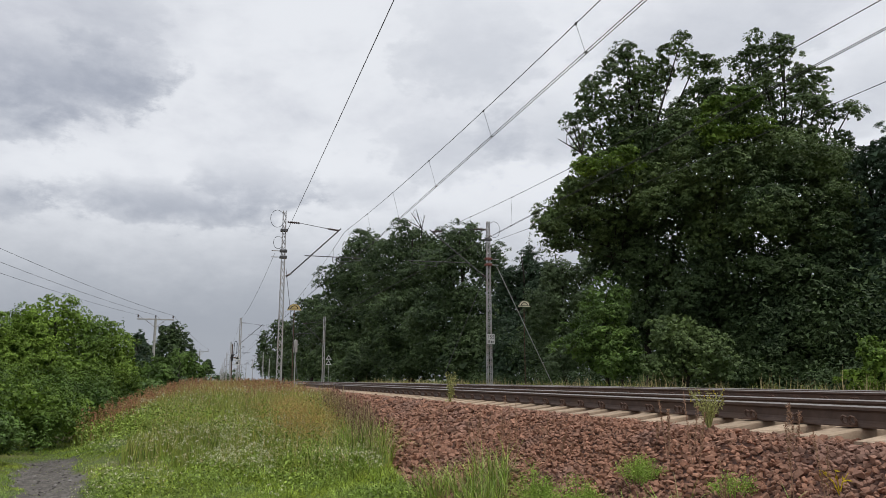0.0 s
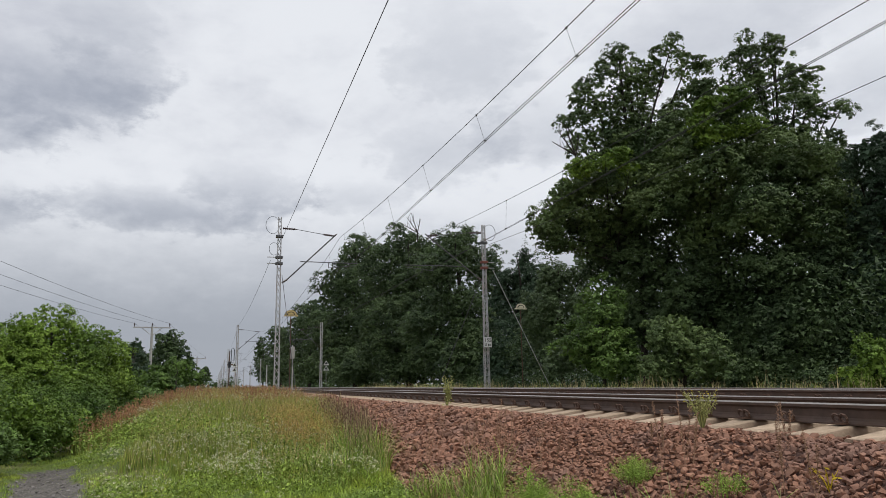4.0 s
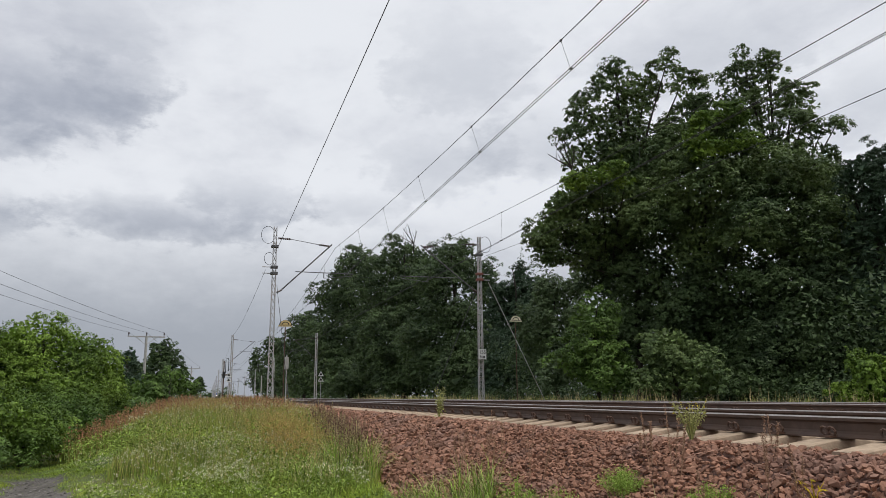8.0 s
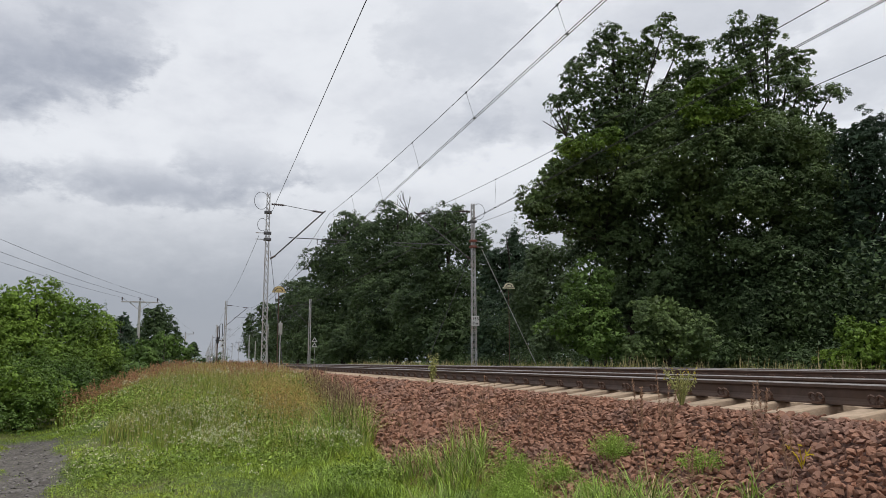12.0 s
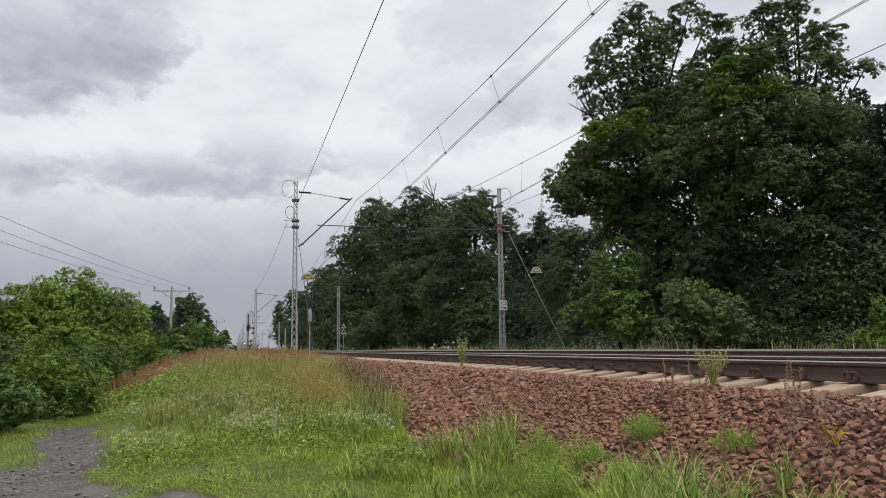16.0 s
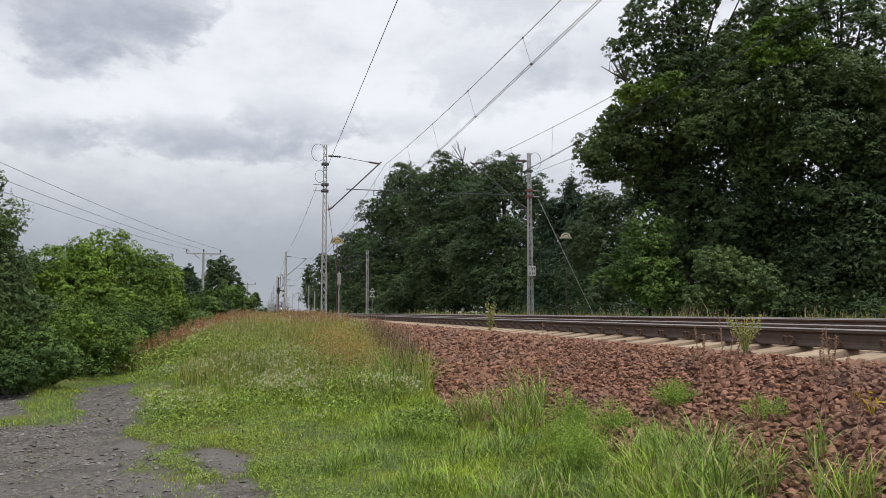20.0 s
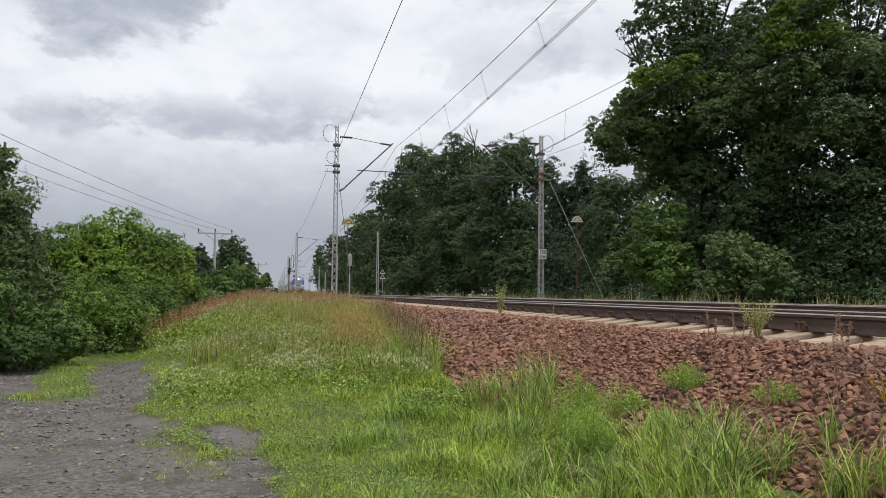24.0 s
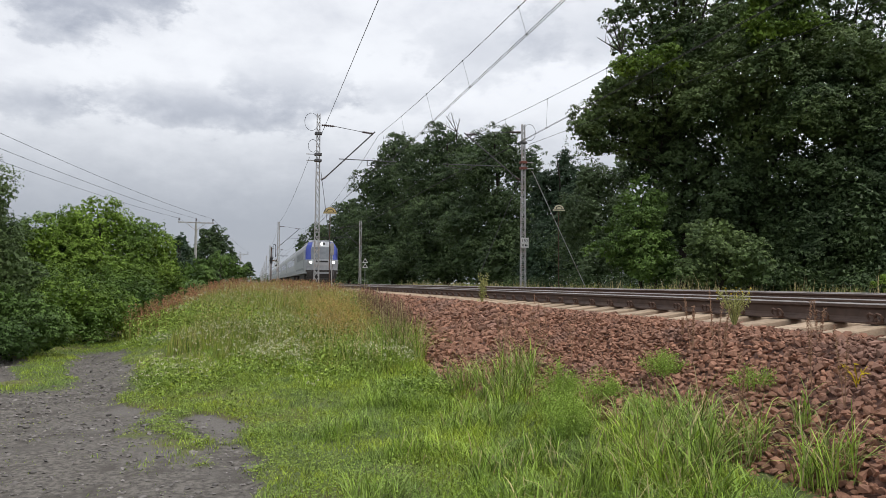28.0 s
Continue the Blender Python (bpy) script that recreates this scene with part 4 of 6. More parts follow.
tree("oak_shrub", [(13.1, 20.9, 1.8, 1.4, 1.3), (13.9, 20.0, 0.9, 1.4, 1.0), (12.3, 21.0, 0.7, 1.2, 0.8)], -0.7, "low oak shrub with green leaves at the wood's edge", "shrub", "shrubs beyond the track", pad=0.40, leaf=0.10, fill=1.2, shoots=0.1, mat='oak', seed=23, trunk_r=0.09)
# this shrub's leaf colour also carries the shade under the oak
tree("oak_shrub", [(19.0, 21.2, 2.0, 2.6, 1.7), (19.7, 19.7, 1.0, 2.2, 1.4), (17.3, 21.0, 0.7, 1.9, 1.0)], -0.7, "green shrub under the oak with shade-darkened leaves", "shrub", "shrubs beyond the track", pad=0.44, leaf=0.10, fill=1.1, mat='oak2', seed=24, trunk_r=0.09)
tree("elder_shrub", [(15.2, 12.9, 0.7, 0.8, 0.9), (14.8, 13.3, 0.1, 0.8, 0.5), (15.7, 12.4, 0.6, 0.9, 1.1)], -0.7, "fresh green shrub in the grass strip", "shrub", "shrubs beyond the track", pad=0.26, leaf=0.085, fill=1.2, shoots=0.4, mat='lime', seed=25, trunk_r=0.06)
tree("pine_tree", [(21.2, 18.9, 9.1, 0.5, 1.0), (21.3, 18.3, 9.6, 0.4, 0.8), (21.8, 18.2, 9.2, 0.7, 1.6), (21.7, 19.0, 7.3, 1.2, 1.6), (22.3, 18.9, 4.8, 1.7, 2.3), (22.7, 17.6, 8.0, 1.7, 2.6), (22.6, 18.8, 2.7, 1.7, 2.0)], -0.7, "dark pine rising behind the oak", "tree", "trees beyond the track", pad=0.36, leaf=0.13, fill=1.2, droop=0.2, shoots=0.3, mat='pine', seed=26, trunk_r=0.25, narrow=0.3)
tree("birch_tree", [(27.9, 26.9, 12.2, 1.3, 1.5), (28.5, 26.9, 10.2, 1.5, 2.0), (29.1, 27.1, 6.9, 1.9, 3.0)], -0.7, "pale leaved birch behind the oak", "tree", "trees beyond the track", pad=0.5, leaf=0.13, fill=1.0, droop=0.4, mat='willow', seed=27, trunk_r=0.15)
tree("oak_tree", [(19.0, 66.8, 13.8, 2.5, 2.5), (20.7, 63.6, 11.6, 1.6, 2.2), (16.7, 66.4, 11.9, 3.4, 2.8), (19.1, 63.3, 6.5, 3.5, 4.8), (16.4, 65.8, 5.6, 3.9, 4.6), (17.7, 62.6, 2.7, 4.2, 3.1)], -0.7, "round dark green oak in the row of trees", "tree", "trees beyond the track", pad=0.95, leaf=0.17, fill=2.1, sprigs=10, per=24, mat='oak2', seed=28, trunk_r=0.35)
tree("oak_tree", [(16.7, 81.8, 16.5, 3.4, 2.7), (14.8, 81.4, 12.7, 4.0, 4.0), (17.8, 79.5, 10.5, 4.7, 4.7), (15.0, 79.2, 5.9, 5.3, 5.3), (19.7, 81.2, 15.3, 2.8, 3.2), (16.5, 77.5, 2.6, 5.3, 3.0)], -0.7, "round dark green oak in the row of trees", "tree", "trees beyond the track", pad=0.95, leaf=0.17, fill=2.1, sprigs=10, per=24, mat='oak2', seed=29, trunk_r=0.35)
tree("oak_tree", [(14.5, 102.2, 18.5, 3.7, 3.3), (12.0, 106.0, 14.4, 3.3, 4.0), (14.9, 100.1, 12.1, 4.6, 5.0), (12.7, 101.0, 6.5, 5.2, 5.7), (16.0, 97.5, 6.3, 4.1, 5.7), (13.3, 95.3, 2.4, 5.6, 2.8)], -0.7, "tall dark green oak in the row of trees", "tree", "trees beyond the track", pad=1.15, leaf=0.21, fill=2.0, sprigs=10, per=24, mat='oak2', seed=30, trunk_r=0.35)
tree("lime_tree", [(12.7, 145.7, 13.8, 3.3, 3.5), (10.4, 143.5, 7.9, 4.1, 6.0), (13.6, 131.8, 9.3, 4.3, 6.4), (11.4, 129.5, 2.8, 5.3, 2.9)], -0.7, "distant dark green tree beside the track", "tree", "trees beyond the track", pad=1.0, leaf=0.26, fill=1.2, per=20, mat='oak2', seed=31, trunk_r=0.3)
tree("lime_tree", [(12.5, 216.1, 12.4, 4.1, 5.7), (12.7, 202.4, 5.7, 4.8, 5.6)], -0.7, "distant dark green tree beside the track", "tree", "trees beyond the track", pad=1.7, leaf=0.43, fill=1.2, per=20, mat='oak2', seed=32, trunk_r=0.3)
tree("lime_tree", [(13.9, 328.1, 12.6, 3.9, 9.8), (15.1, 314.2, 6.4, 4.0, 6.4)], -0.7, "distant dark green tree beside the track", "tree", "trees beyond the track", pad=2.3, leaf=0.58, fill=1.2, per=20, mat='oak2', seed=33, trunk_r=0.3)
tree("spruce_tree", [(20.4, 53.8, 10.3, 0.8, 1.3), (20.4, 53.5, 8.4, 1.5, 1.7), (19.0, 54.6, 8.3, 1.3, 1.6), (21.3, 52.7, 8.4, 1.2, 1.7), (21.1, 52.7, 5.6, 1.9, 2.6), (19.6, 54.6, 6.1, 2.2, 2.4), (19.6, 52.1, 3.2, 2.3, 2.8), (17.7, 51.4, 1.7, 2.3, 1.7)], -0.7, "dark conifer between the oaks", "tree", "trees beyond the track", pad=0.6, leaf=0.18, fill=2.0, droop=0.35, shoots=0.2, mat='pine', seed=34, trunk_r=0.25, narrow=0.4)
tree("willow_tree", [(17.5, 42.9, 7.0, 1.0, 1.5), (18.6, 42.6, 6.9, 1.4, 1.8), (19.5, 41.2, 7.7, 1.0, 1.7), (17.6, 44.5, 4.4, 1.6, 2.5), (17.6, 41.8, 4.2, 1.4, 2.6), (18.9, 40.9, 4.5, 1.3, 2.3), (17.4, 40.7, 1.8, 1.7, 1.7)], -0.7, "greyish green willow between the oaks", "tree", "trees beyond the track", pad=0.5, leaf=0.15, fill=1.9, droop=0.7, mat='willow', seed=35, trunk_r=0.14, narrow=0.35)
tree("plum_tree", [(-10.4, 10.1, 2.6, 0.5, 0.6), (-10.2, 10.3, 1.8, 0.6, 0.7), (-10.2, 9.8, 0.8, 0.8, 0.9), (-9.5, 9.5, 0.2, 0.6, 0.7), (-10.8, 9.6, 1.3, 0.9, 1.2)], -1.15, "grey green young tree beside the path", "tree", "trees beside the path", pad=0.22, leaf=0.045, fill=1.7, shoots=0.5, mat='oak', seed=36, trunk_r=0.09, narrow=0.5)
tree("hazel_shrub", [(-9.2, 7.8, -0.4, 0.8, 0.5), (-8.9, 6.9, -0.8, 0.9, 0.4), (-8.4, 7.4, -0.7, 0.5, 0.4), (-9.5, 6.6, -0.8, 0.8, 0.5), (-9.8, 7.3, -0.2, 0.9, 0.9), (-8.7, 8.1, -0.7, 0.5, 0.4)], -1.2, "dense dark green shrub beside the path", "shrub", "shrubs beside the path", pad=0.2, leaf=0.045, fill=1.5, shoots=0.2, mat='shrub', seed=37, trunk_r=0.05)
tree("walnut_tree", [(-9.8, 18.1, 1.8, 1.0, 0.8), (-10.4, 18.0, 1.1, 1.1, 1.1), (-8.9, 18.3, 1.5, 1.1, 0.8), (-8.2, 19.4, 0.8, 1.0, 1.0), (-9.0, 17.3, 0.3, 1.4, 1.0), (-7.8, 20.5, 0.3, 0.7, 0.8), (-10.3, 17.0, 0.2, 1.1, 1.1), (-9.3, 15.7, -0.4, 1.6, 0.8), (-11.0, 16.8, 0.6, 1.1, 1.3)], -1.15, "broad bushy tree with fresh green leaves", "tree", "trees beside the path", pad=0.30, leaf=0.055, fill=1.8, sprigs=11, per=22, shoots=0.15, mat='lime', seed=38, trunk_r=0.12)
tree("hazel_shrub", [(-8.8, 10.7, -0.3, 0.8, 0.5), (-8.2, 10.8, -0.6, 0.8, 0.6), (-8.9, 9.6, -0.8, 0.6, 0.5), (-7.8, 12.4, -0.5, 0.7, 0.6)], -1.2, "low bright green shrub beside the path", "shrub", "shrubs beside the path", pad=0.22, leaf=0.045, fill=1.6, shoots=0.2, mat='lime', seed=39, trunk_r=0.05)
tree("spruce_tree", [(-12.8, 78.2, 3.6, 1.0, 2.1), (-12.4, 73.3, 1.1, 1.7, 1.8)], -1.2, "distant dark spruce behind the shrubs", "tree", "distant trees", pad=0.5, leaf=0.22, droop=0.4, shoots=0.3, mat='pine', seed=40, trunk_r=0.15, narrow=0.4)
tree("maple_tree", [(-9.7, 83.4, 4.8, 2.1, 1.7), (-10.2, 81.4, 2.8, 2.7, 2.0)], -1.2, "distant round dark tree behind the shrubs", "tree", "distant trees", pad=0.7, leaf=0.23, fill=1.2, mat='oak2', seed=41, trunk_r=0.2)
tree("hazel_shrub", [(-7.9, 63.5, 1.5, 1.7, 1.3), (-9.0, 53.5, 0.8, 1.6, 1.1), (-6.8, 68.6, 1.0, 1.2, 1.0)], -1.2, "distant green shrub beside the power line", "shrub", "distant trees", pad=0.5, leaf=0.15, fill=1.2, shoots=0.2, mat='shrub', seed=42, trunk_r=0.1)
tree("maple_tree", [(-6.6, 153.6, 2.5, 1.2, 1.5), (-7.3, 143.6, 1.5, 1.0, 0.9)], -1.2, "distant dark tree at the end of the line", "tree", "distant trees", pad=0.5, leaf=0.36, mat='oak2', seed=43, trunk_r=0.1)


# ---- grass and weeds ----


def blades(pos, height, width, lean, rng, bend=0.5):
    """Bent, tapered grass blades as three triangles each."""
    n = len(pos)
    a = rng.uniform(0, 2 * np.pi, n)
    side = np.stack([np.cos(a), np.sin(a), np.zeros(n)], 1) * width[:, None] * 0.5
    b = rng.uniform(0, 2 * np.pi, n)
    off = np.stack([np.cos(b), np.sin(b), np.zeros(n)], 1) * (height * lean * rng.uniform(0.2, 1.3, n))[:, None]
    up = np.array([0, 0, 1.0])
    mid = pos + off * 0.35 + up * (height * 0.58)[:, None]
    tip = pos + off + up * (height * (1 - bend * 0.25 * rng.uniform(0, 1, n)))[:, None]
    v = np.stack([pos - side, pos + side, mid - side * 0.75, mid + side * 0.75, tip], 1).reshape(-1, 3)
    i = np.arange(n)[:, None] * 5
    f = np.stack([i + [0, 1, 3], i + [0, 3, 2], i + [2, 3, 4]], 1).reshape(-1, 3)
    return v, f


def arcs(pos, length, width, rng, droop=0.5):
    """Long blades that rise from the root and arch over, four steps each."""
    n = len(pos)
    a = rng.uniform(0, 2 * np.pi, n)
    out = np.stack([np.cos(a), np.sin(a), np.zeros(n)], 1)
    side = np.stack([-np.sin(a), np.cos(a), np.zeros(n)], 1) * width[:, None] * 0.5
    k = (droop * rng.uniform(0.25, 1.5, n))[:, None]
    up, L = np.array([0, 0, 1.0]), length[:, None]
    rows = []
    for s, w in ((0.0, 0.8), (0.35, 1.0), (0.65, 0.85), (0.87, 0.5)):
        c = pos + L * (out * (0.12 * s + k * s * s) + up * (s - 0.62 * k * s ** 2.6))
        rows += [c - side * w, c + side * w]
    rows.append(pos + L * (out * (0.12 + k) + up * (1 - 0.72 * k)))
    v = np.stack(rows, 1).reshape(-1, 3)
    i = np.arange(n)[:, None] * 9
    f = np.stack([i + t for t in ([0, 1, 3], [0, 3, 2], [2, 3, 5], [2, 5, 4], [4, 5, 7], [4, 7, 6], [6, 7, 8])], 1).reshape(-1, 3)
    return v, f


def scatter_xy(x0, x1, y0, y1, per_m2, rng):
    n = int((x1 - x0) * (y1 - y0) * per_m2)
    return rng.uniform(x0, x1, n), rng.uniform(y0, y1, n)


def verge(y):
    """x of the edge between grass and ballast."""
    return np.interp(y, [-6, -3, -1, 0, 1.8, 3.4, 5.5, 8, 14, 30, 60], [-2.55, -2.35, -2.25, -2.25, -2.5, -2.7, -2.5, -2.35, -2.2, -2.0, -1.8])


def surface_z(x, y):
    return np.maximum(ground_z(x, y), np.where(np.asarray(x) > -3.2, ballast_z(x), -9))


def grass_patch(name, x, y, height, width, lean, mat, label, seed, category="grass"):
    rng = np.random.default_rng(seed)
    pos = np.stack([x, y, surface_z(x, y) - 0.01], 1)
    v, f = blades(pos, height, width, lean, rng)
    return tagged(array_part(name, v, f, M[mat]), label, category, kind="stuff")


def build_grass():
    rng = np.random.default_rng(3)
    # short turf round the path and in front of the bench
    x, y = scatter_xy(-9.5, -1.9, -4.5, 12.0, 2500, rng)
    g = gravel_mask(x, y)
    dist = np.hypot(x + 4.95, y + 6.4)
    keep = (x < verge(y) + 0.1 * rough_noise(x, y, 0.35, 4)) & (rng.uniform(0, 1, len(x)) > np.clip(g * 1.1 + 0.35 * rough_noise(x, y, 0.25, 1) * step(g, 0.0, 0.6), 0, 0.98)) & (rng.uniform(0, 1, len(x)) < np.clip(8.0 / dist, 0.2, 1.0)) & ~((y > 6.5) & (x > -5.9) & (x < -3.0))
    x, y = x[keep], y[keep]
    g = gravel_mask(x, y)
    lush = np.clip(rough_noise(x, y, 0.45, 5), -0.5, 1)
    h = (0.04 + 0.04 * step(x, -4.2, -3.0) + 0.035 * lush) * rng.uniform(0.5, 1.5, len(x)) * (1 - 0.6 * g)
    h = np.clip(h, 0.02, 0.4) + 0.14 * step(y, 2.0, 5.0) * step(x, -6.2, -5.0) * rng.uniform(0, 1, len(x))
    grass_patch("short_grass", x, y, h, 0.005 + 0.003 * rng.uniform(0, 1, len(x)), 0.8, "grass", "short bright green grass beside the gravel path", 11)
    # longer grass at the foot of the ballast, in arching clumps
    x, y = scatter_xy(-4.4, -1.8, -4.5, 5.5, 1300, rng)
    d = verge(y) - x
    clump = rough_noise(x, y, 0.30, 7)
    keep = (d > 0.02 - 0.1 * clump) & (clump > 0.08 - 0.15 * step(d, 0.1, 0.6) + 0.22 * d)
    x, y, clump = x[keep], y[keep], clump[keep]
    pos = np.stack([x, y, surface_z(x, y) - 0.01], 1)
    v, f = arcs(pos, (0.12 + 0.17 * np.clip(clump, -0.3, 1)) * rng.uniform(0.5, 1.4, len(x)), 0.004 + 0.004 * rng.uniform(0, 1, len(x)), rng, 0.55)
    tagged(array_part("long_grass", v, f, M["long"]), "long green grass at the foot of the ballast", "grass", kind="stuff")
    # tall meadow on the bench
    for mat, dens, hh, ww, seed, label in (("tall", 480, 0.42, 0.008, 13, "tall green meadow grass on the bench"), ("straw", 12, 0.46, 0.0035, 14, "tall dry grass stalks on the bench"), ("herb", 330, 0.36, 0.013, 15, "leafy green meadow herbs on the bench")):
        x, y = scatter_xy(-8.6, -1.8, 3.0, 34.0, dens, rng)
        edge = -7.9 + 0.3 * rough_noise(x, y, 1.2, 3)
        keep = (x < verge(y) - 0.02 + 0.12 * rough_noise(x, y, 0.4, 6)) & (x > edge) & (rng.uniform(0, 1, len(x)) < np.clip(16.0 / (y + 6), 0.2, 1)) & (gravel_mask(x, y) < 0.1) & ((x > -6.2) | (y > 10.5 + rough_noise(x, y, 0.8, 77))) & (y > 3.2 + 2.2 * step(-x, 3.2, 6.0) + 3.0 * step(-x, 6.3, 7.6) + 0.6 * rough_noise(x, y, 0.6, 8))
        x, y = x[keep], y[keep]
        h = hh * rng.uniform(0.55, 1.3, len(x)) * (0.40 + 0.60 * step(y, 3.0, 10.0)) * (1 + 0.22 * rough_noise(x, y, 1.6, 9))
        grass_patch("meadow_grass", x, y, h, ww * (1 + y / 22), 0.28, mat, label, seed)
    # a patch of ripe orange grass
    x, y = scatter_xy(-4.7, -2.6, 5.0, 13.0, 300, rng)
    k = rng.uniform(0, 1, len(x)) < np.exp(-((x + 3.4) / 0.42) ** 2 - ((y - 7.6) / 2.0) ** 2) + 0.06
    x, y = x[k], y[k]
    grass_patch("ripe_grass", x, y, rng.uniform(0.38, 0.62, len(x)), np.full(len(x), 0.005), 0.25, "orange", "ripe orange brown grass stalks in the meadow", 16)
    x, y = scatter_xy(-6.4, -2.3, 10.0, 26.0, 60, rng)
    k = (rough_noise(x, y, 1.8, 43) > -0.1) & (x < verge(y) - 0.1)
    x, y = x[k], y[k]
    grass_patch("ripe_grass", x, y, rng.uniform(0.4, 0.7, len(x)), np.full(len(x), 0.011), 0.25, "orange", "ripe orange brown grass stalks on top of the bench", 18)
    # far meadow strips
    for x0, x1, y0, y1, dens, hh, mat, label in ((-7.5, -1.7, 34, 120, 14, 0.55, "straw", "distant dry grass beside the track"), (-7.5, -1.7, 34, 120, 22, 0.5, "tall", "distant green grass beside the track"), (7.0, 9.6, -4, 62, 55, 0.74, "straw", "dry grass strip before the trees"), (7.0, 10.5, -4, 62, 100, 0.58, "tall", "green grass strip before the trees")):
        x, y = scatter_xy(x0, x1, y0, y1, dens, rng)
        tuft = rough_noise(x, y, 0.8, 51 + dens)
        k = tuft > -0.25
        x, y, tuft = x[k], y[k], tuft[k]
        grass_patch("verge_grass", x, y, hh * rng.uniform(0.35, 1.3, len(x)) * (0.8 + 0.5 * tuft), np.full(len(x), 0.013) * (1 + y / 60), 0.2, mat, label, int(17 + y0 + x0))


build_grass()

# ---- woodland behind and hedges ----


def woodland(name, x0, x1, y0, y1, z0, z1, count, r, leaves, leaf, mat, label, seed):
    """A thicket of leaf clumps with an uneven top, too dense to count."""
    rng = np.random.default_rng(seed)
    x, y = rng.uniform(x0, x1, count), rng.uniform(y0, y1, count)
    top = z1 * (0.72 + 0.28 * rough_noise(x, y, 4.0, seed))
    z = z0 + (top - z0) * rng.uniform(0, 1, count) ** 0.8
    c = np.stack([x, y, z], 1)
    q = unit_points(count * leaves, rng).reshape(count, leaves, 3)
    p = c[:, None, :] + q * r * rng.uniform(0.3, 1.2, (count, leaves, 1)) * np.array([1.1, 1.1, 0.8])
    n = q * 0.6 + np.array([0, 0, 0.7]) + rng.normal(size=q.shape) * 0.4
    n /= np.linalg.norm(n, axis=2)[..., None]
    v, f = leaf_tris(p.reshape(-1, 3), n.reshape(-1, 3), leaf * rng.uniform(0.6, 1.3, count * leaves), rng)
    return tagged(array_part(name, v, f, M[mat]), label, "thicket", kind="stuff")


woodland("thicket", -10.8, -7.7, 9.2, 25, -1.3, -0.05, 420, 0.36, 120, 0.06, "shrub", "dense green scrub filling the ground beneath the shrubs", 58)
woodland("thicket", -13.0, -9.6, 8.6, 14, -1.3, 0.6, 300, 0.42, 110, 0.06, "shrub", "dense dark scrub beside the path", 59)
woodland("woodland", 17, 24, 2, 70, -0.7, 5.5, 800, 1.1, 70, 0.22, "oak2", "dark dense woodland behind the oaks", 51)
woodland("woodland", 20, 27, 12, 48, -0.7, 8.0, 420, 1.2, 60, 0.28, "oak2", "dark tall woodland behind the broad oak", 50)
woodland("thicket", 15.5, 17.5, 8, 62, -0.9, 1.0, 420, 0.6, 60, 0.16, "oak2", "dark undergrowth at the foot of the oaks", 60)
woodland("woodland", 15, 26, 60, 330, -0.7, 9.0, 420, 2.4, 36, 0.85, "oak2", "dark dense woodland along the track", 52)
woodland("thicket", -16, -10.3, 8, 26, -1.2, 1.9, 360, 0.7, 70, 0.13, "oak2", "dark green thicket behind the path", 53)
woodland("thicket", -20, -10.5, 26, 75, -1.2, 1.4, 420, 1.2, 70, 0.17, "shrub", "green thicket beside the power line", 54)
woodland("woodland", -60, -12, 90, 320, -1.2, 4.0, 300, 3.0, 40, 0.8, "oak2", "distant dark woodland on the meadow's edge", 55)
woodland("woodland", -500, 20, 700, 900, -1.2, 6.0, 400, 9.0, 26, 3.2, "oak2", "distant dark woodland on the horizon", 56)
woodland("thicket", -10.0, -7.6, 24, 60, -1.2, -0.1, 220, 0.5, 60, 0.16, "shrub", "low green scrub below the bench", 57)


def dead_branch(base, reach, label):
    """Bare forked twigs standing out of a crown."""
    bm = bmesh.new()
    base = Vector(base)
    for dx, dz, n in ((-0.9, 1.3, 3), (-0.5, 1.7, 2), (-1.3, 0.7, 2), (0.3, 1.2, 2)):
        tip = base + Vector((dx, 0.1, dz)) * reach
        rod(bm, base - Vector((0, 0, 0.8 * reach)), base, 0.05 * reach, 0.045 * reach, 5)
        rod(bm, base, tip, 0.045 * reach, 0.018 * reach, 5)
        for k in range(n):
            m = base.lerp(tip, 0.4 + 0.25 * k)
            rod(bm, m, m + Vector((-0.25 + 0.25 * k, 0, 0.5)) * reach, 0.02 * reach, 0.008 * reach, 4)
    return tagged(part("dead_branch", bm, M["bark"]), label, "branch", "dead branches")


dead_branch((11.3, 25.4, 10.9), 0.9, "bare dead branch on the oak's flank")
dead_branch((15.9, 72.8, 16.6), 1.3, "bare dead twigs above the tree tops")

# ---- signs, poles and small structures along the line ----


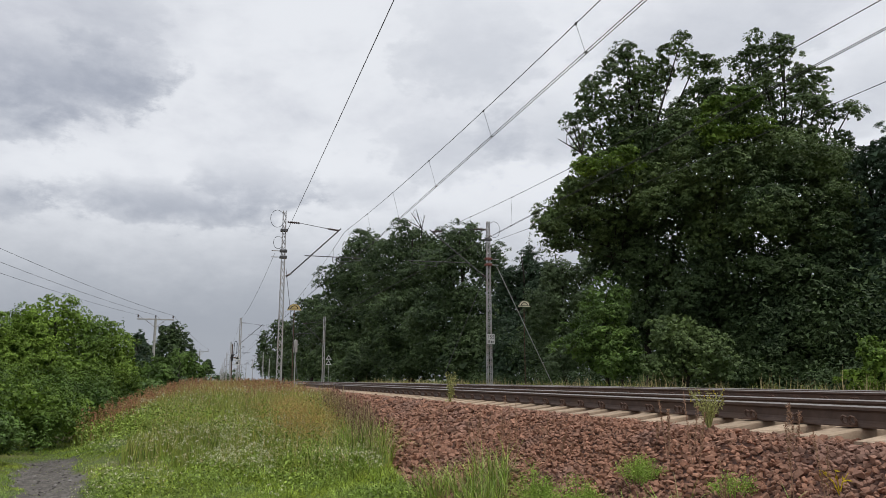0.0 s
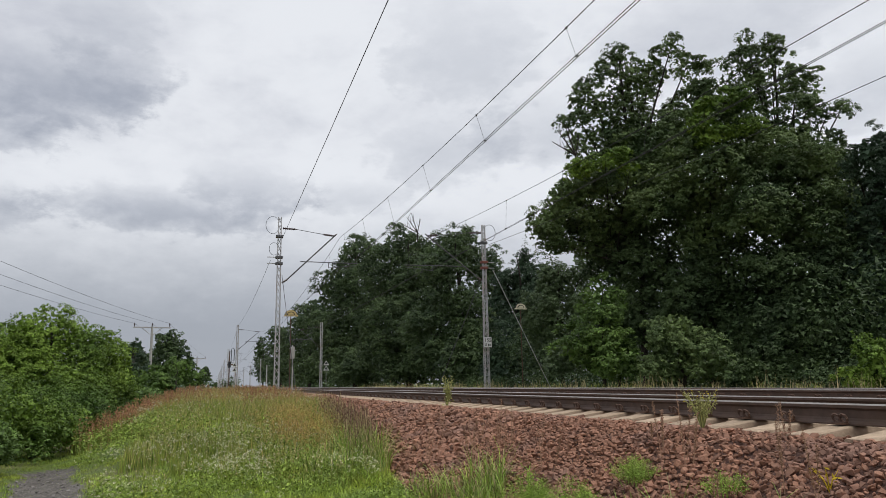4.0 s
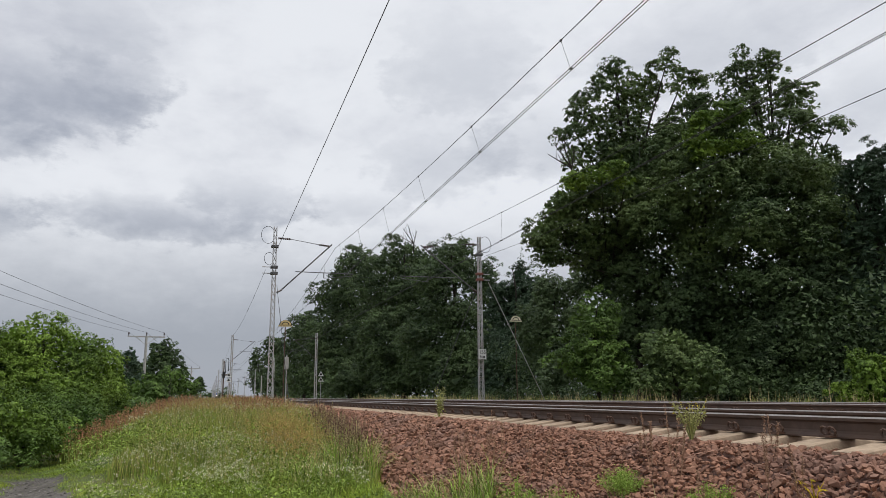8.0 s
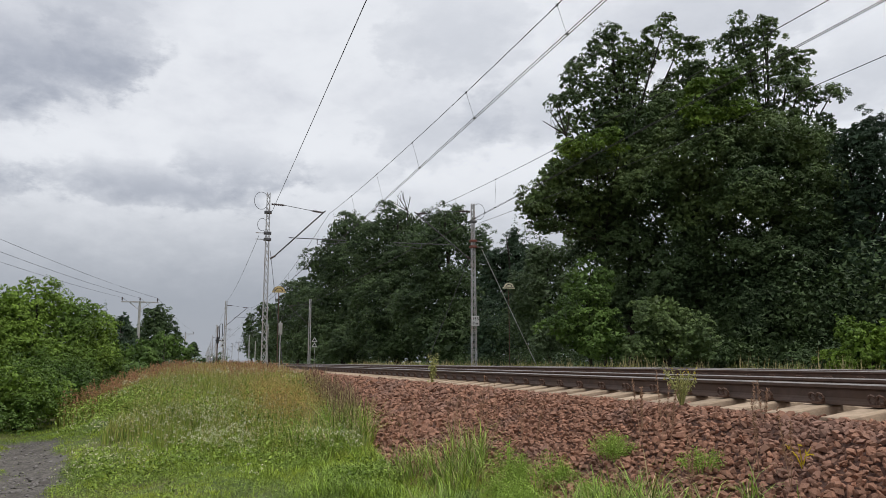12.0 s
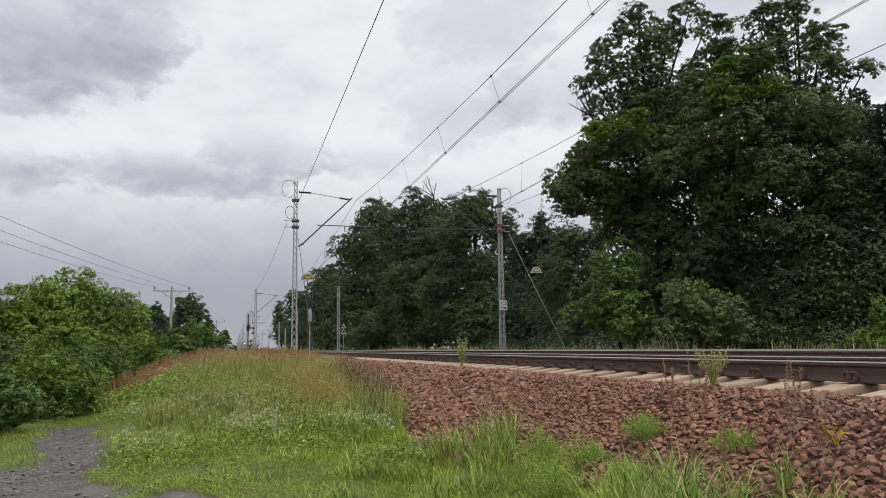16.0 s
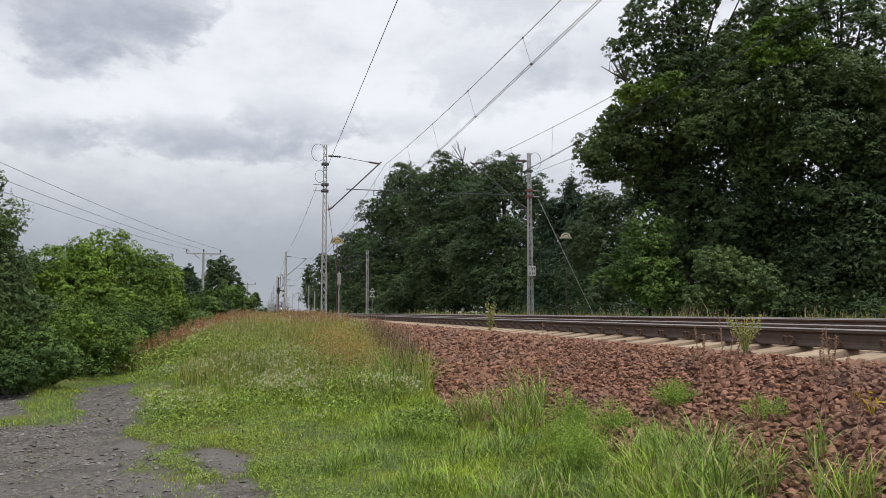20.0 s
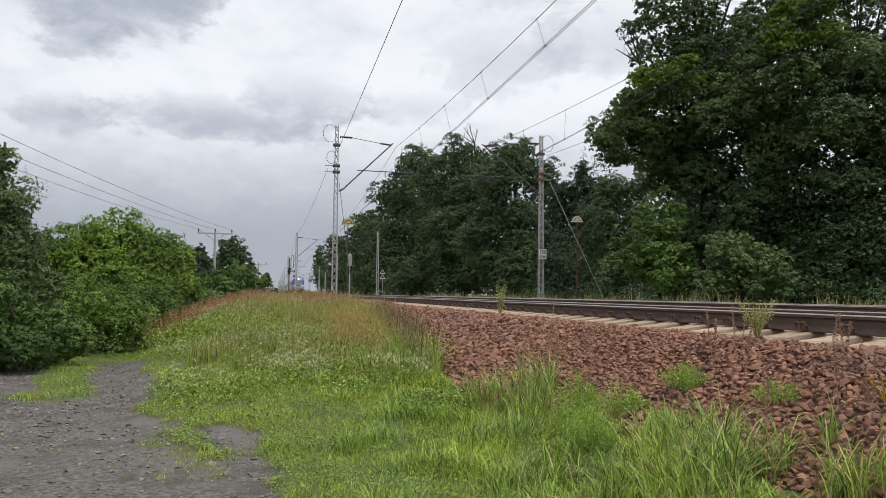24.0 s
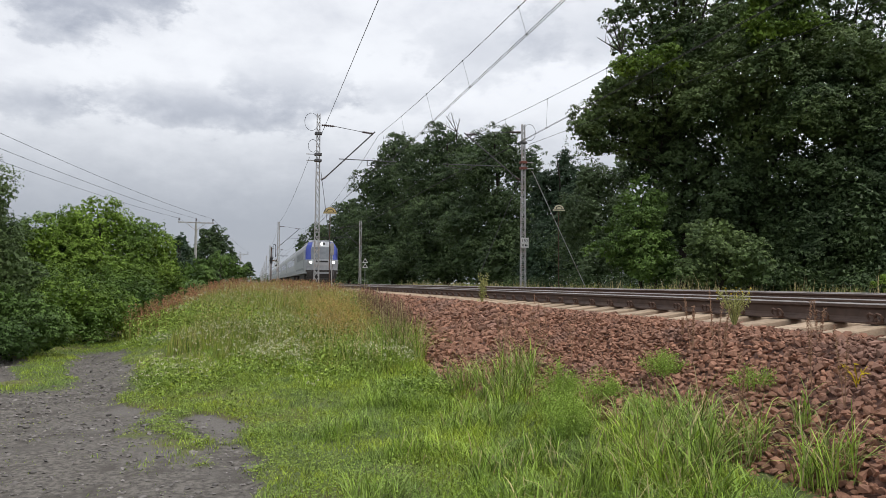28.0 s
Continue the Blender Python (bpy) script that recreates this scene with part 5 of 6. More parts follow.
def half_disc_sign(x, y, z, zg, label, face="yellow"):
    t = thing("half_disc_sign", x, y, zg, label, "railway sign", "half disc signs")
    h = z - zg
    bm = bmesh.new()
    rod(bm, (0, 0.05, -0.2), (0, 0.05, h - 0.1), 0.026, 0.024, 8)
    part("post", bm, M["rust"], t, "dark steel post")

    def disc(r, z0, y0, y1, rim):
        b = bmesh.new()
        arc = [(r * math.cos(a), z0 + r * 0.85 * math.sin(a)) for a in np.linspace(0, math.pi, 17)]
        vs = [[b.verts.new((px, yy, pz)) for px, pz in arc] for yy in (y0, y1)]
        b.faces.new(vs[0])
        b.faces.new(vs[1][::-1])
        for i in range(17):
            j = (i + 1) % 17
            b.faces.new((vs[0][j], vs[0][i], vs[1][i], vs[1][j]))
        return b
    part("board", disc(0.33, h - 0.14, -0.005, 0.02, 0), M["black"], t, "black backing board")
    part("outer_face", disc(0.29, h - 0.11, -0.012, -0.005, 0), M[face], t, face + " half disc")
    part("dark_arc", disc(0.20, h - 0.11, -0.016, -0.012, 0), M["black"], t, "black inner arc")
    part("inner_face", disc(0.155, h - 0.11, -0.020, -0.016, 0), M[face], t, face + " inner half disc")
    bm = bmesh.new()
    box(bm, -0.36, 0.36, -0.012, 0.03, h - 0.19, h - 0.13, 0.01)
    part("lower_rim", bm, M[face], t)
    return t


half_disc_sign(-1.27, 33.4, 3.94, -0.7, "yellow and black half disc sign on a dark post")
half_disc_sign(11.24, 32.75, 4.4, -0.5, "pale cream half disc sign on a dark post", "cream")


def triangle_sign(x, y, z, zg, label, own_post=True):
    t = thing("triangle_sign", x, y, zg, label, "railway sign", "triangle signs")
    h = z - zg
    if own_post:
        bm = bmesh.new()
        rod(bm, (0, 0.03, -0.2), (0, 0.03, h + 0.1), 0.03, 0.03, 8)
        part("post", bm, M["galv"], t)
    for dz in (0.0, -0.62):
        for s, yy, mat, nm in ((0.36, 0.0, "white", "board"), (0.2, -0.006, "black", "triangle_mark")):
            bm = bmesh.new()
            c = h - 0.1 + dz
            pts = [(-s, c - s * 0.7), (s, c - s * 0.7), (0, c + s * 0.9)]
            f = [bm.verts.new((px, yy - 0.004, pz)) for px, pz in pts]
            g = [bm.verts.new((px, yy + 0.004, pz)) for px, pz in pts]
            bm.faces.new(f)
            bm.faces.new(g[::-1])
            for i in range(3):
                j = (i + 1) % 3
                bm.faces.new((f[j], f[i], g[i], g[j]))
            part(nm, bm, M[mat], t)
    return t


triangle_sign(7.76, 85.0, 2.94, -0.5, "two stacked white triangle boards on a thin post")
triangle_sign(-2.5, 95.0, 3.1, -0.7, "two stacked white triangle boards on a thin post")


def post_box(x, y, z, zg):
    t = thing("equipment_box", x, y, zg, "narrow pale equipment box on a thin post", "equipment box")
    bm = bmesh.new()
    rod(bm, (0, 0, -0.2), (0, 0, z - zg + 0.4), 0.03, 0.03, 8)
    part("post", bm, M["galv"], t)
    bm = bmesh.new()
    box(bm, -0.1, 0.1, -0.12, 0.06, z - zg - 0.32, z - zg + 0.32, 0.02)
    part("housing", bm, M["concrete"], t)
    return t


post_box(-0.98, 35.2, 1.97, -0.6)


def signal_post(x, y):
    t = thing("railway_signal", x, y, -0.7, "dark railway signal post with a hooped ladder", "railway signal")
    bm = bmesh.new()
    rod(bm, (0, 0, 0), (0, 0, 6.6), 0.09, 0.08, 8)
    part("post", bm, M["rust"], t)
    bm = bmesh.new()
    box(bm, -0.2, 0.2, -0.2, 0.05, 3.9, 4.9, 0.05)
    part("signal_head", bm, M["black"], t)
    bm = bmesh.new()
    tube(bm, [(0.25, 0, 4.6), (0.25, 0, 6.7), (0.35, 0, 7.0), (0.6, 0, 7.0), (0.7, 0, 6.7), (0.7, 0, 5.0)], 0.06, 6)
    part("hoop", bm, M["black"], t)
    bm = bmesh.new()
    box(bm, -0.35, 0.7, -0.1, 0.1, 4.3, 4.5, 0.02)
    part("platform", bm, M["rust"], t)
    return t


signal_post(-2.7, 120.0)


def marker_post(x, y, h):
    t = thing("marker_post", x, y, -0.5, "grey concrete marker post beside the far track", "marker post", "marker posts")
    bm = bmesh.new()
    box(bm, -0.11, 0.11, -0.11, 0.11, -0.2, h, 0.03)
    part("post", bm, M["concrete"], t)
    bm = bmesh.new()
    box(bm, -0.13, 0.13, -0.125, -0.115, 0.9, 1.25, 0.005)
    part("plate", bm, M["white"], t)
    return t


marker_post(7.6, 190.0, 6.0)


def power_pole(x, y, zg, top, label):
    t = thing("power_pole", x, y, zg, label, "power pole", "power poles", rz=8)
    h = top - zg
    bm = bmesh.new()
    rod(bm, (0, 0, -0.3), (0, 0, h), 0.17, 0.11, 12)
    part("pole", bm, M["concrete"], t)
    bm = bmesh.new()
    box(bm, -1.75, 1.75, -0.06, 0.06, h - 0.16, h - 0.03, 0.01)
    part("crossarm", bm, M["galv"], t)
    for s in (-1, 1):
        bm = bmesh.new()
        rod(bm, (s * 0.08, 0, h - 0.85), (s * 0.95, 0, h - 0.14), 0.03, 0.03, 6)
        part("brace", bm, M["galv"], t)
    for s in (-1.65, 0, 1.65):
        bm = bmesh.new()
        rod(bm, (s, 0, h - 0.05), (s, 0, h + 0.12), 0.03, 0.03, 8)
        rod(bm, (s, 0, h + 0.1), (s, 0, h + 0.34), 0.075, 0.05, 10)
        part("insulator", bm, M["insul"], t)
    return t


POLES = [(-23.6, -15.0), (-18.4, 22.0), (-11.07, 75.0), (-8.5, 163.0)]
for px, py in POLES:
    power_pole(px, py, -1.25, 6.3, "grey concrete power pole with a steel crossarm")
for (ax, ay), (bx, by) in zip(POLES, POLES[1:]):
    for s in (-1.65, 0, 1.65):
        single_wire((ax + s, ay, 6.62), (bx + s, by, 6.62), 0.35, "thin power line wire beside the path", 0.011)

# ---- weeds and flowers ----


def stalks(name, x, y, height, seeds, mat, label, seed, stem="straw", seed_size=0.012, seed_from=0.45, width=0.004):
    """Upright stalks with seed clusters along their upper part; two parts under one plant bed."""
    rng = np.random.default_rng(seed)
    n = len(x)
    z = surface_z(x, y)
    pos = np.stack([x, y, z - 0.01], 1)
    lean = rng.normal(size=(n, 2)) * 0.09
    a = rng.uniform(0, np.pi, n)
    side = np.stack([np.cos(a), np.sin(a), np.zeros(n)], 1) * width
    tip = pos + np.stack([lean[:, 0] * height, lean[:, 1] * height, height], 1)
    v = np.stack([pos - side, pos + side, tip + side * 0.4, tip - side * 0.4], 1).reshape(-1, 3)
    f = np.arange(n * 4).reshape(-1, 4)
    u = rng.uniform(seed_from, 1.0, (n, seeds))
    p = pos[:, None, :] + (tip - pos)[:, None, :] * u[..., None] + rng.normal(size=(n, seeds, 3)) * np.array([0.011, 0.011, 0.004]) * (seed_size / 0.012)
    m = unit_points(n * seeds, rng)
    lv, lf = leaf_quads(p.reshape(-1, 3), m, seed_size * rng.uniform(0.8, 2.0, n * seeds), rng, 0.7)
    return (v, f), (lv, lf)


def stalk_bed(name, x, y, height, seeds, mat, label, seed, category="meadow plants", **kw):
    (v, f), (lv, lf) = stalks(name, x, y, height, seeds, mat, label, seed, **kw)
    ob = array_part(name, lv, lf, M[mat])
    tagged(ob, label, category, kind="stuff")
    array_part("stems", v, f, M[kw.get("stem", "straw")], ob, kind="stuff")
    return ob


def build_beds():
    rng = np.random.default_rng(91)
    far = lambda x, y: np.clip(16.0 / (y + 6), 0.25, 1)
    # reddish sorrel on the bench
    x, y = scatter_xy(-8.2, -1.9, 5.0, 30.0, 120, rng)
    patch = rough_noise(x, y, 2.2, 12)
    k = (rng.uniform(0, 1, len(x)) < far(x, y) * step(y, 8.0, 13.0) * np.maximum(0.05 + 0.95 * (patch > 0.2), step(-x, 6.0, 6.6))) & (x < verge(y)) & (x > -7.9) & (gravel_mask(x, y) < 0.1) & ((x > -6.0) | (y > 11))
    x, y = x[k], y[k]
    stalk_bed("sorrel_bed", x, y, rng.uniform(0.38, 0.68, len(x)), 12, "sorrel", "reddish brown sorrel stalks in the meadow", 61, stem="tall", seed_size=0.018, width=0.003)
    # a belt of sorrel along the bench's outer shoulder
    x, y = scatter_xy(-7.6, -4.9, 10.0, 24.0, 60, rng)
    k = (rng.uniform(0, 1, len(x)) < np.exp(-((x + 6.9 - 0.09 * (y - 10)) / 0.55) ** 2)) & (rough_noise(x, y, 0.9, 17) > -0.5)
    x, y = x[k], y[k]
    stalk_bed("sorrel_bed", x, y, rng.uniform(0.45, 0.75, len(x)), 22, "sorrel", "dense reddish brown sorrel on the bench's shoulder", 67, stem="sorrel", seed_size=0.02, width=0.003)
    # reddish stalks round the mast's foot
    x, y = scatter_xy(-4.3, -2.2, 11.0, 30.0, 34, rng)
    k = (rough_noise(x, y, 0.7, 19) > -0.3) & (x < verge(y) - 0.05)
    x, y = x[k], y[k]
    stalk_bed("sorrel_bed", x, y, rng.uniform(0.4, 0.72, len(x)), 20, "sorrel", "reddish brown stalks in the tall grass by the mast", 69, stem="tall", seed_size=0.02, width=0.003)
    # a hazy patch of fine ripe panicles
    x, y = scatter_xy(-4.6, -2.6, 5.4, 10.5, 420, rng)
    k = rng.uniform(0, 1, len(x)) < np.exp(-((x + 3.55) / 0.5) ** 2 - ((y - 7.4) / 1.5) ** 2)
    x, y = x[k], y[k]
    stalk_bed("panicle_bed", x, y, rng.uniform(0.38, 0.62, len(x)), 22, "orange", "hazy orange brown panicles of ripe bent grass", 68, stem="tall", seed_size=0.009, seed_from=0.5, width=0.002)
    # dark brown stalks at the bench's edge over the ballast
    x, y = scatter_xy(-3.0, -2.1, 5.0, 9.2, 120, rng)
    k = x < verge(y) + 0.05
    x, y = x[k], y[k]
    stalk_bed("dock_bed", x, y, rng.uniform(0.45, 0.8, len(x)), 38, "spike", "dark brown dock stalks at the edge of the ballast", 62, seed_size=0.014, seed_from=0.4, width=0.006)
    # pale panicles over the grass
    x, y = scatter_xy(-5.9, -2.4, 3.5, 26.0, 34, rng)
    k = (rng.uniform(0, 1, len(x)) < far(x, y)) & (x < verge(y) - 0.05)
    x, y = x[k], y[k]
    stalk_bed("oat_grass_bed", x, y, rng.uniform(0.32, 0.65, len(x)), 10, "straw", "pale seed heads of tall meadow grass", 63, stem="tall", seed_size=0.013, seed_from=0.6, width=0.0022)
    # small white flowers
    for x0, x1, y0, y1, dens, hh, sd in ((-6.9, -4.2, 2.2, 8.0, 330, 0.24, 64), (-4.9, -2.9, 3.4, 8.5, 230, 0.34, 65), (-6.8, -2.8, 8.0, 16.0, 80, 0.46, 66)):
        x, y = scatter_xy(x0, x1, y0, y1, dens, rng)
        patch = rough_noise(x, y, 0.7, sd)
        k = (rng.uniform(0, 1, len(x)) < np.clip(0.16 + 1.1 * patch, 0.03, 1)) & (gravel_mask(x, y) < 0.2)
        x, y = x[k], y[k]
        stalk_bed("flower_bed", x, y, hh * rng.uniform(0.6, 1.25, len(x)), 5, "flower", "small white wild flowers among the grass", sd, "wild flowers", stem="herb", seed_size=0.0125, seed_from=0.9, width=0.0015)
    # leafy ground herbs under the flowers
    x, y = scatter_xy(-7.2, -2.8, 1.5, 9.0, 800, rng)
    patch = rough_noise(x, y, 0.9, 31)
    k = (patch > -0.1) & (gravel_mask(x, y) < 0.15) & (x < verge(y) - 0.1)
    x, y = x[k], y[k]
    n = unit_points(len(x), rng) * 0.7 + np.array([0, 0, 0.8])
    n /= np.linalg.norm(n, axis=1)[:, None]
    h = rng.uniform(0.03, 0.24, len(x)) * (1 + step(y, 4, 7))
    v, f = leaf_quads(np.stack([x, y, surface_z(x, y) + h], 1), n, rng.uniform(0.025, 0.065, len(x)), rng, 0.45)
    tagged(array_part("meadow_herbs", v, f, M["herb"]), "leafy low herbs covering the meadow's foot", "herbs", kind="stuff")
    # clover and weeds in the short turf
    x, y = scatter_xy(-6.5, -2.4, -4.3, 4.5, 3000, rng)
    k = (rough_noise(x, y, 0.5, 33) > -0.35) & (gravel_mask(x, y) < 0.45) & (x < verge(y))
    x, y = x[k], y[k]
    n = unit_points(len(x), rng) * 0.45 + np.array([0, 0, 0.9])
    n /= np.linalg.norm(n, axis=1)[:, None]
    v, f = leaf_quads(np.stack([x, y, surface_z(x, y) + rng.uniform(0.01, 0.06, len(x))], 1), n, rng.uniform(0.010, 0.026, len(x)), rng, 0.7)
    tagged(array_part("clover", v, f, M["herb"]), "low clover leaves in the short turf", "clover", kind="stuff")


build_beds()


def sorrel_plant(x, y, h, seed):
    (v, f), (lv, lf) = stalks("", np.array([x, x + 0.03]), np.array([y, y + 0.03]), np.array([h * 1.2, h * 0.95]), 230, "sorrel", "", seed, seed_size=0.0068, seed_from=0.35, width=0.004)
    ob = thing("sorrel_plant", 0, 0, 0, "thin reddish brown seed stalks growing from the ballast", "weed", "sorrel plants on the ballast")
    array_part("stalk", v, f, M["spikelet"], ob)
    array_part("seed_head", lv, lf, M["spikelet"], ob, kind="stuff")
    return ob


SORREL = [(-1.22, -0.42, 0.42), (-1.17, -0.36, 0.34), (-1.26, -0.83, 0.5), (-1.24, -0.9, 0.36), (-1.39, -2.11, 0.5), (-0.91, -1.61, 0.30), (-1.08, -0.03, 0.2), (-1.68, 1.15, 0.45), (-1.71, 0.78, 0.4), (-1.51, 2.39, 0.45), (-1.45, 2.87, 0.5),
          (-1.6, 2.6, 0.42), (-1.9, 2.6, 0.5), (-2.1, 2.2, 0.55), (-2.2, 1.9, 0.6), (-2.0, 1.5, 0.45), (-1.6, 3.3, 0.4), (-2.3, 3.2, 0.5), (-1.9, 4.6, 0.4), (-1.5, 5.3, 0.35), (-1.48, -2.5, 0.42), (-1.85, -2.0, 0.4)]
for k, (x, y, h) in enumerate(SORREL):
    sorrel_plant(x, y, h, 100 + k)


def mat_weed(x, y, h, r, n, leaf, label, seed, mat="weed"):
    """A low dome of feathery leaves over a few short stems."""
    rng = np.random.default_rng(seed)
    z = float(surface_z(np.array([x]), np.array([y]))[0])
    t = thing("feathery_weed", x, y, z, label, "weed", "weeds by the track")
    sprigs = 26
    a, q = rng.uniform(0, 2 * np.pi, sprigs), np.sqrt(rng.uniform(0, 1, sprigs)) * r * 0.85
    tips = np.stack([q * np.cos(a), q * np.sin(a), h * (1 - 0.65 * (q / r) ** 2) * rng.uniform(0.7, 1.15, sprigs)], 1)
    bm = bmesh.new()
    for p in tips:
        rod(bm, tuple(p * np.array([0.45, 0.45, 0.0]) - np.array([0, 0, 0.03])), tuple(p), 0.003, 0.002, 4)
    part("stem", bm, M[mat], t, kind="stuff")
    w = rng.integers(0, sprigs, n)
    u = rng.uniform(0.25, 1.02, (n, 1))
    P = tips[w] * np.array([0.45, 0.45, 0.0]) * (1 - u) + tips[w] * u + rng.normal(size=(n, 3)) * np.array([0.032, 0.032, 0.016]) * (r / 0.25)
    P[:, 2] = np.abs(P[:, 2])
    m = unit_points(n, rng) * 0.8 + np.array([0, 0, 0.6])
    v, f = leaf_quads(P, m / np.linalg.norm(m, axis=1)[:, None], leaf * rng.uniform(0.6, 1.4, n), rng, 0.28)
    array_part("foliage", v, f, M[mat], t)
    return t


def leafy_plant(name, x, y, h, r, stems, leaves, leaf, label, seed, mat="weed", flowers=0, narrow=0.3):
    """A branching weed: stems rising from one root, set with narrow leaves, perhaps with yellow flowers."""
    rng = np.random.default_rng(seed)
    z = float(surface_z(np.array([x]), np.array([y]))[0])
    t = thing(name, x, y, z, label, "weed", "weeds by the track")
    bm = bmesh.new()
    P, tips = [], []
    for _ in range(stems):
        a, q = rng.uniform(0, 2 * math.pi), rng.uniform(0.2, 1.0)
        tip = np.array([math.cos(a) * r * q, math.sin(a) * r * q, h * rng.uniform(0.6, 1.0)])
        mid = tip * np.array([0.35, 0.35, 0.5])
        rod(bm, (0, 0, -0.02), tuple(mid), 0.005, 0.004, 4)
        rod(bm, tuple(mid), tuple(tip), 0.004, 0.002, 4)
        tips.append(tip)
        u = rng.uniform(0.1 if r < 0.14 else 0.4, 1.0, (leaves, 1))
        P.append(np.where(u < 0.5, mid * u * 2, mid + (tip - mid) * (u * 2 - 1)) + rng.normal(size=(leaves, 3)) * max(leaf * 0.6, 0.022 if r > 0.2 else 0))
    part("stem", bm, M[mat], t)
    P = np.concatenate(P)
    n = unit_points(len(P), rng) + np.array([0, 0, 0.5])
    v, f = leaf_quads(P, n / np.linalg.norm(n, axis=1)[:, None], leaf * rng.uniform(0.6, 1.4, len(P)), rng, narrow)
    array_part("leaves", v, f, M[mat], t)
    if flowers:
        P = np.array(tips)[rng.integers(0, len(tips), flowers)] + rng.normal(size=(flowers, 3)) * 0.02
        v, f = leaf_quads(P, unit_points(flowers, rng), np.full(flowers, 0.022), rng, 0.9)
        array_part("flowers", v, f, M["yflower"], t, kind="stuff")
    return t


leafy_plant("tall_weed", -0.55, 8.2, 0.66, 0.13, 9, 40, 0.055, "tall leafy weed growing beside the rail", 71, "greyweed")
leafy_plant("flowering_weed", -0.60, -0.15, 0.42, 0.17, 18, 42, 0.024, "branching weed with small yellow flowers", 72, "greyweed", flowers=20)
mat_weed(-1.58, -0.52, 0.22, 0.24, 3000, 0.02, "low feathery green weed on the ballast", 73)
mat_weed(-1.48, -1.62, 0.15, 0.22, 1300, 0.018, "low sparse feathery weed on the ballast", 74)
mat_weed(-2.25, 0.1, 0.40, 0.22, 3600, 0.024, "bushy green weed at the ballast's foot", 75)
mat_weed(-2.45, -0.35, 0.32, 0.30, 4200, 0.022, "bushy green weed at the ballast's foot", 76)
mat_weed(-2.55, -0.9, 0.28, 0.28, 3600, 0.022, "bushy green weed at the ballast's foot", 77)
mat_weed(-2.05, -0.35, 0.26, 0.26, 3000, 0.022, "bushy green weed at the ballast's foot", 79)
mat_weed(-2.1, -1.2, 0.22, 0.26, 2600, 0.02, "bushy green weed at the ballast's foot", 80)
leafy_plant("yellow_weed", -1.25, -2.35, 0.16, 0.10, 4, 4, 0.04, "small yellowing weed on the ballast", 78, "yflower")


def grass_tuft(x, y, h, r, n, label, seed):
    rng = np.random.default_rng(seed)
    a, q = rng.uniform(0, 2 * np.pi, n), np.sqrt(rng.uniform(0, 1, n)) * r
    px, py = x + q * np.cos(a), y + q * np.sin(a)
    pos = np.stack([px, py, surface_z(px, py) - 0.01], 1)
    v, f = arcs(pos, h * rng.uniform(0.5, 1.35, n), 0.004 + 0.005 * rng.uniform(0, 1, n), rng, 0.6)
    ob = thing("grass_tuft", 0, 0, 0, label, "grass tuft", "grass tufts")
    k = int(n * 0.85) * 7
    array_part("blade_tuft", v, f[:k], M["long"], ob, kind="stuff")
    array_part("dry_tuft", v[9 * (k // 7):], f[k:] - 9 * (k // 7), M["straw"], ob, "pale dry blades", kind="stuff")
    return ob


for k, (x, y, h, r, n) in enumerate([(-2.3, -1.75, 0.42, 0.34, 520), (-2.55, -2.35, 0.40, 0.30, 420), (-2.15, -2.3, 0.36, 0.25, 260), (-2.75, -1.9, 0.30, 0.22, 220), (-2.85, -2.9, 0.34, 0.30, 340), (-2.3, 1.3, 0.50, 0.30, 420), (-2.45, 0.8, 0.38, 0.25, 260),
                                      (-2.75, 5.2, 0.62, 0.4, 700), (-2.05, -3.0, 0.34, 0.16, 160), (-3.1, -1.2, 0.30, 0.35, 320), (-3.3, -2.1, 0.24, 0.30, 260), (-3.4, 4.4, 0.48, 0.4, 420), (-1.75, -2.45, 0.30, 0.07, 40), (-2.6, 2.2, 0.42, 0.25, 240), (-3.6, -0.6, 0.22, 0.25, 160), (-3.0, 0.3, 0.30, 0.3, 240)]):
    grass_tuft(x, y, h, r, n, "dense tuft of long arching green grass", 130 + k)


def build_gravel():
    rng = np.random.default_rng(8)
    x, y = scatter_xy(-9.0, -4.4, -4.0, 8.6, 400, rng)
    g = gravel_mask(x, y)
    k = rng.uniform(0, 1, len(x)) < g * (0.5 + 0.6 * rough_noise(x, y, 0.6, 14))
    x, y = x[k], y[k]
    s = np.clip(rng.lognormal(-4.35, 0.62, len(x)), 0.004, 0.04)
    pos = np.stack([x, y, ground_z(x, y) + s * 0.2], 1)
    tagged(scatter_stones("path_gravel", pos, s, STONES, M["gravel"], rng, flat=0.6), "loose grey stones strewn on the worn path", "gravel")


build_gravel()


def lone_stone(x, y, r):
    z = float(surface_z(np.array([x]), np.array([y]))[0])
    bm = bmesh.new()
    bmesh.ops.create_icosphere(bm, subdivisions=2, radius=r)
    for v in bm.verts:
        v.co *= 1 + 0.18 * noise.noise(v.co * 14)
        v.co.z *= 0.75
    ob = part("stone", bm, M["stone_part"])
    ob.location = (x, y, z + r * 0.45)
    return tagged(ob, "single round brown stone lying in the grass", "stone")


lone_stone(-2.17, -0.82, 0.06)


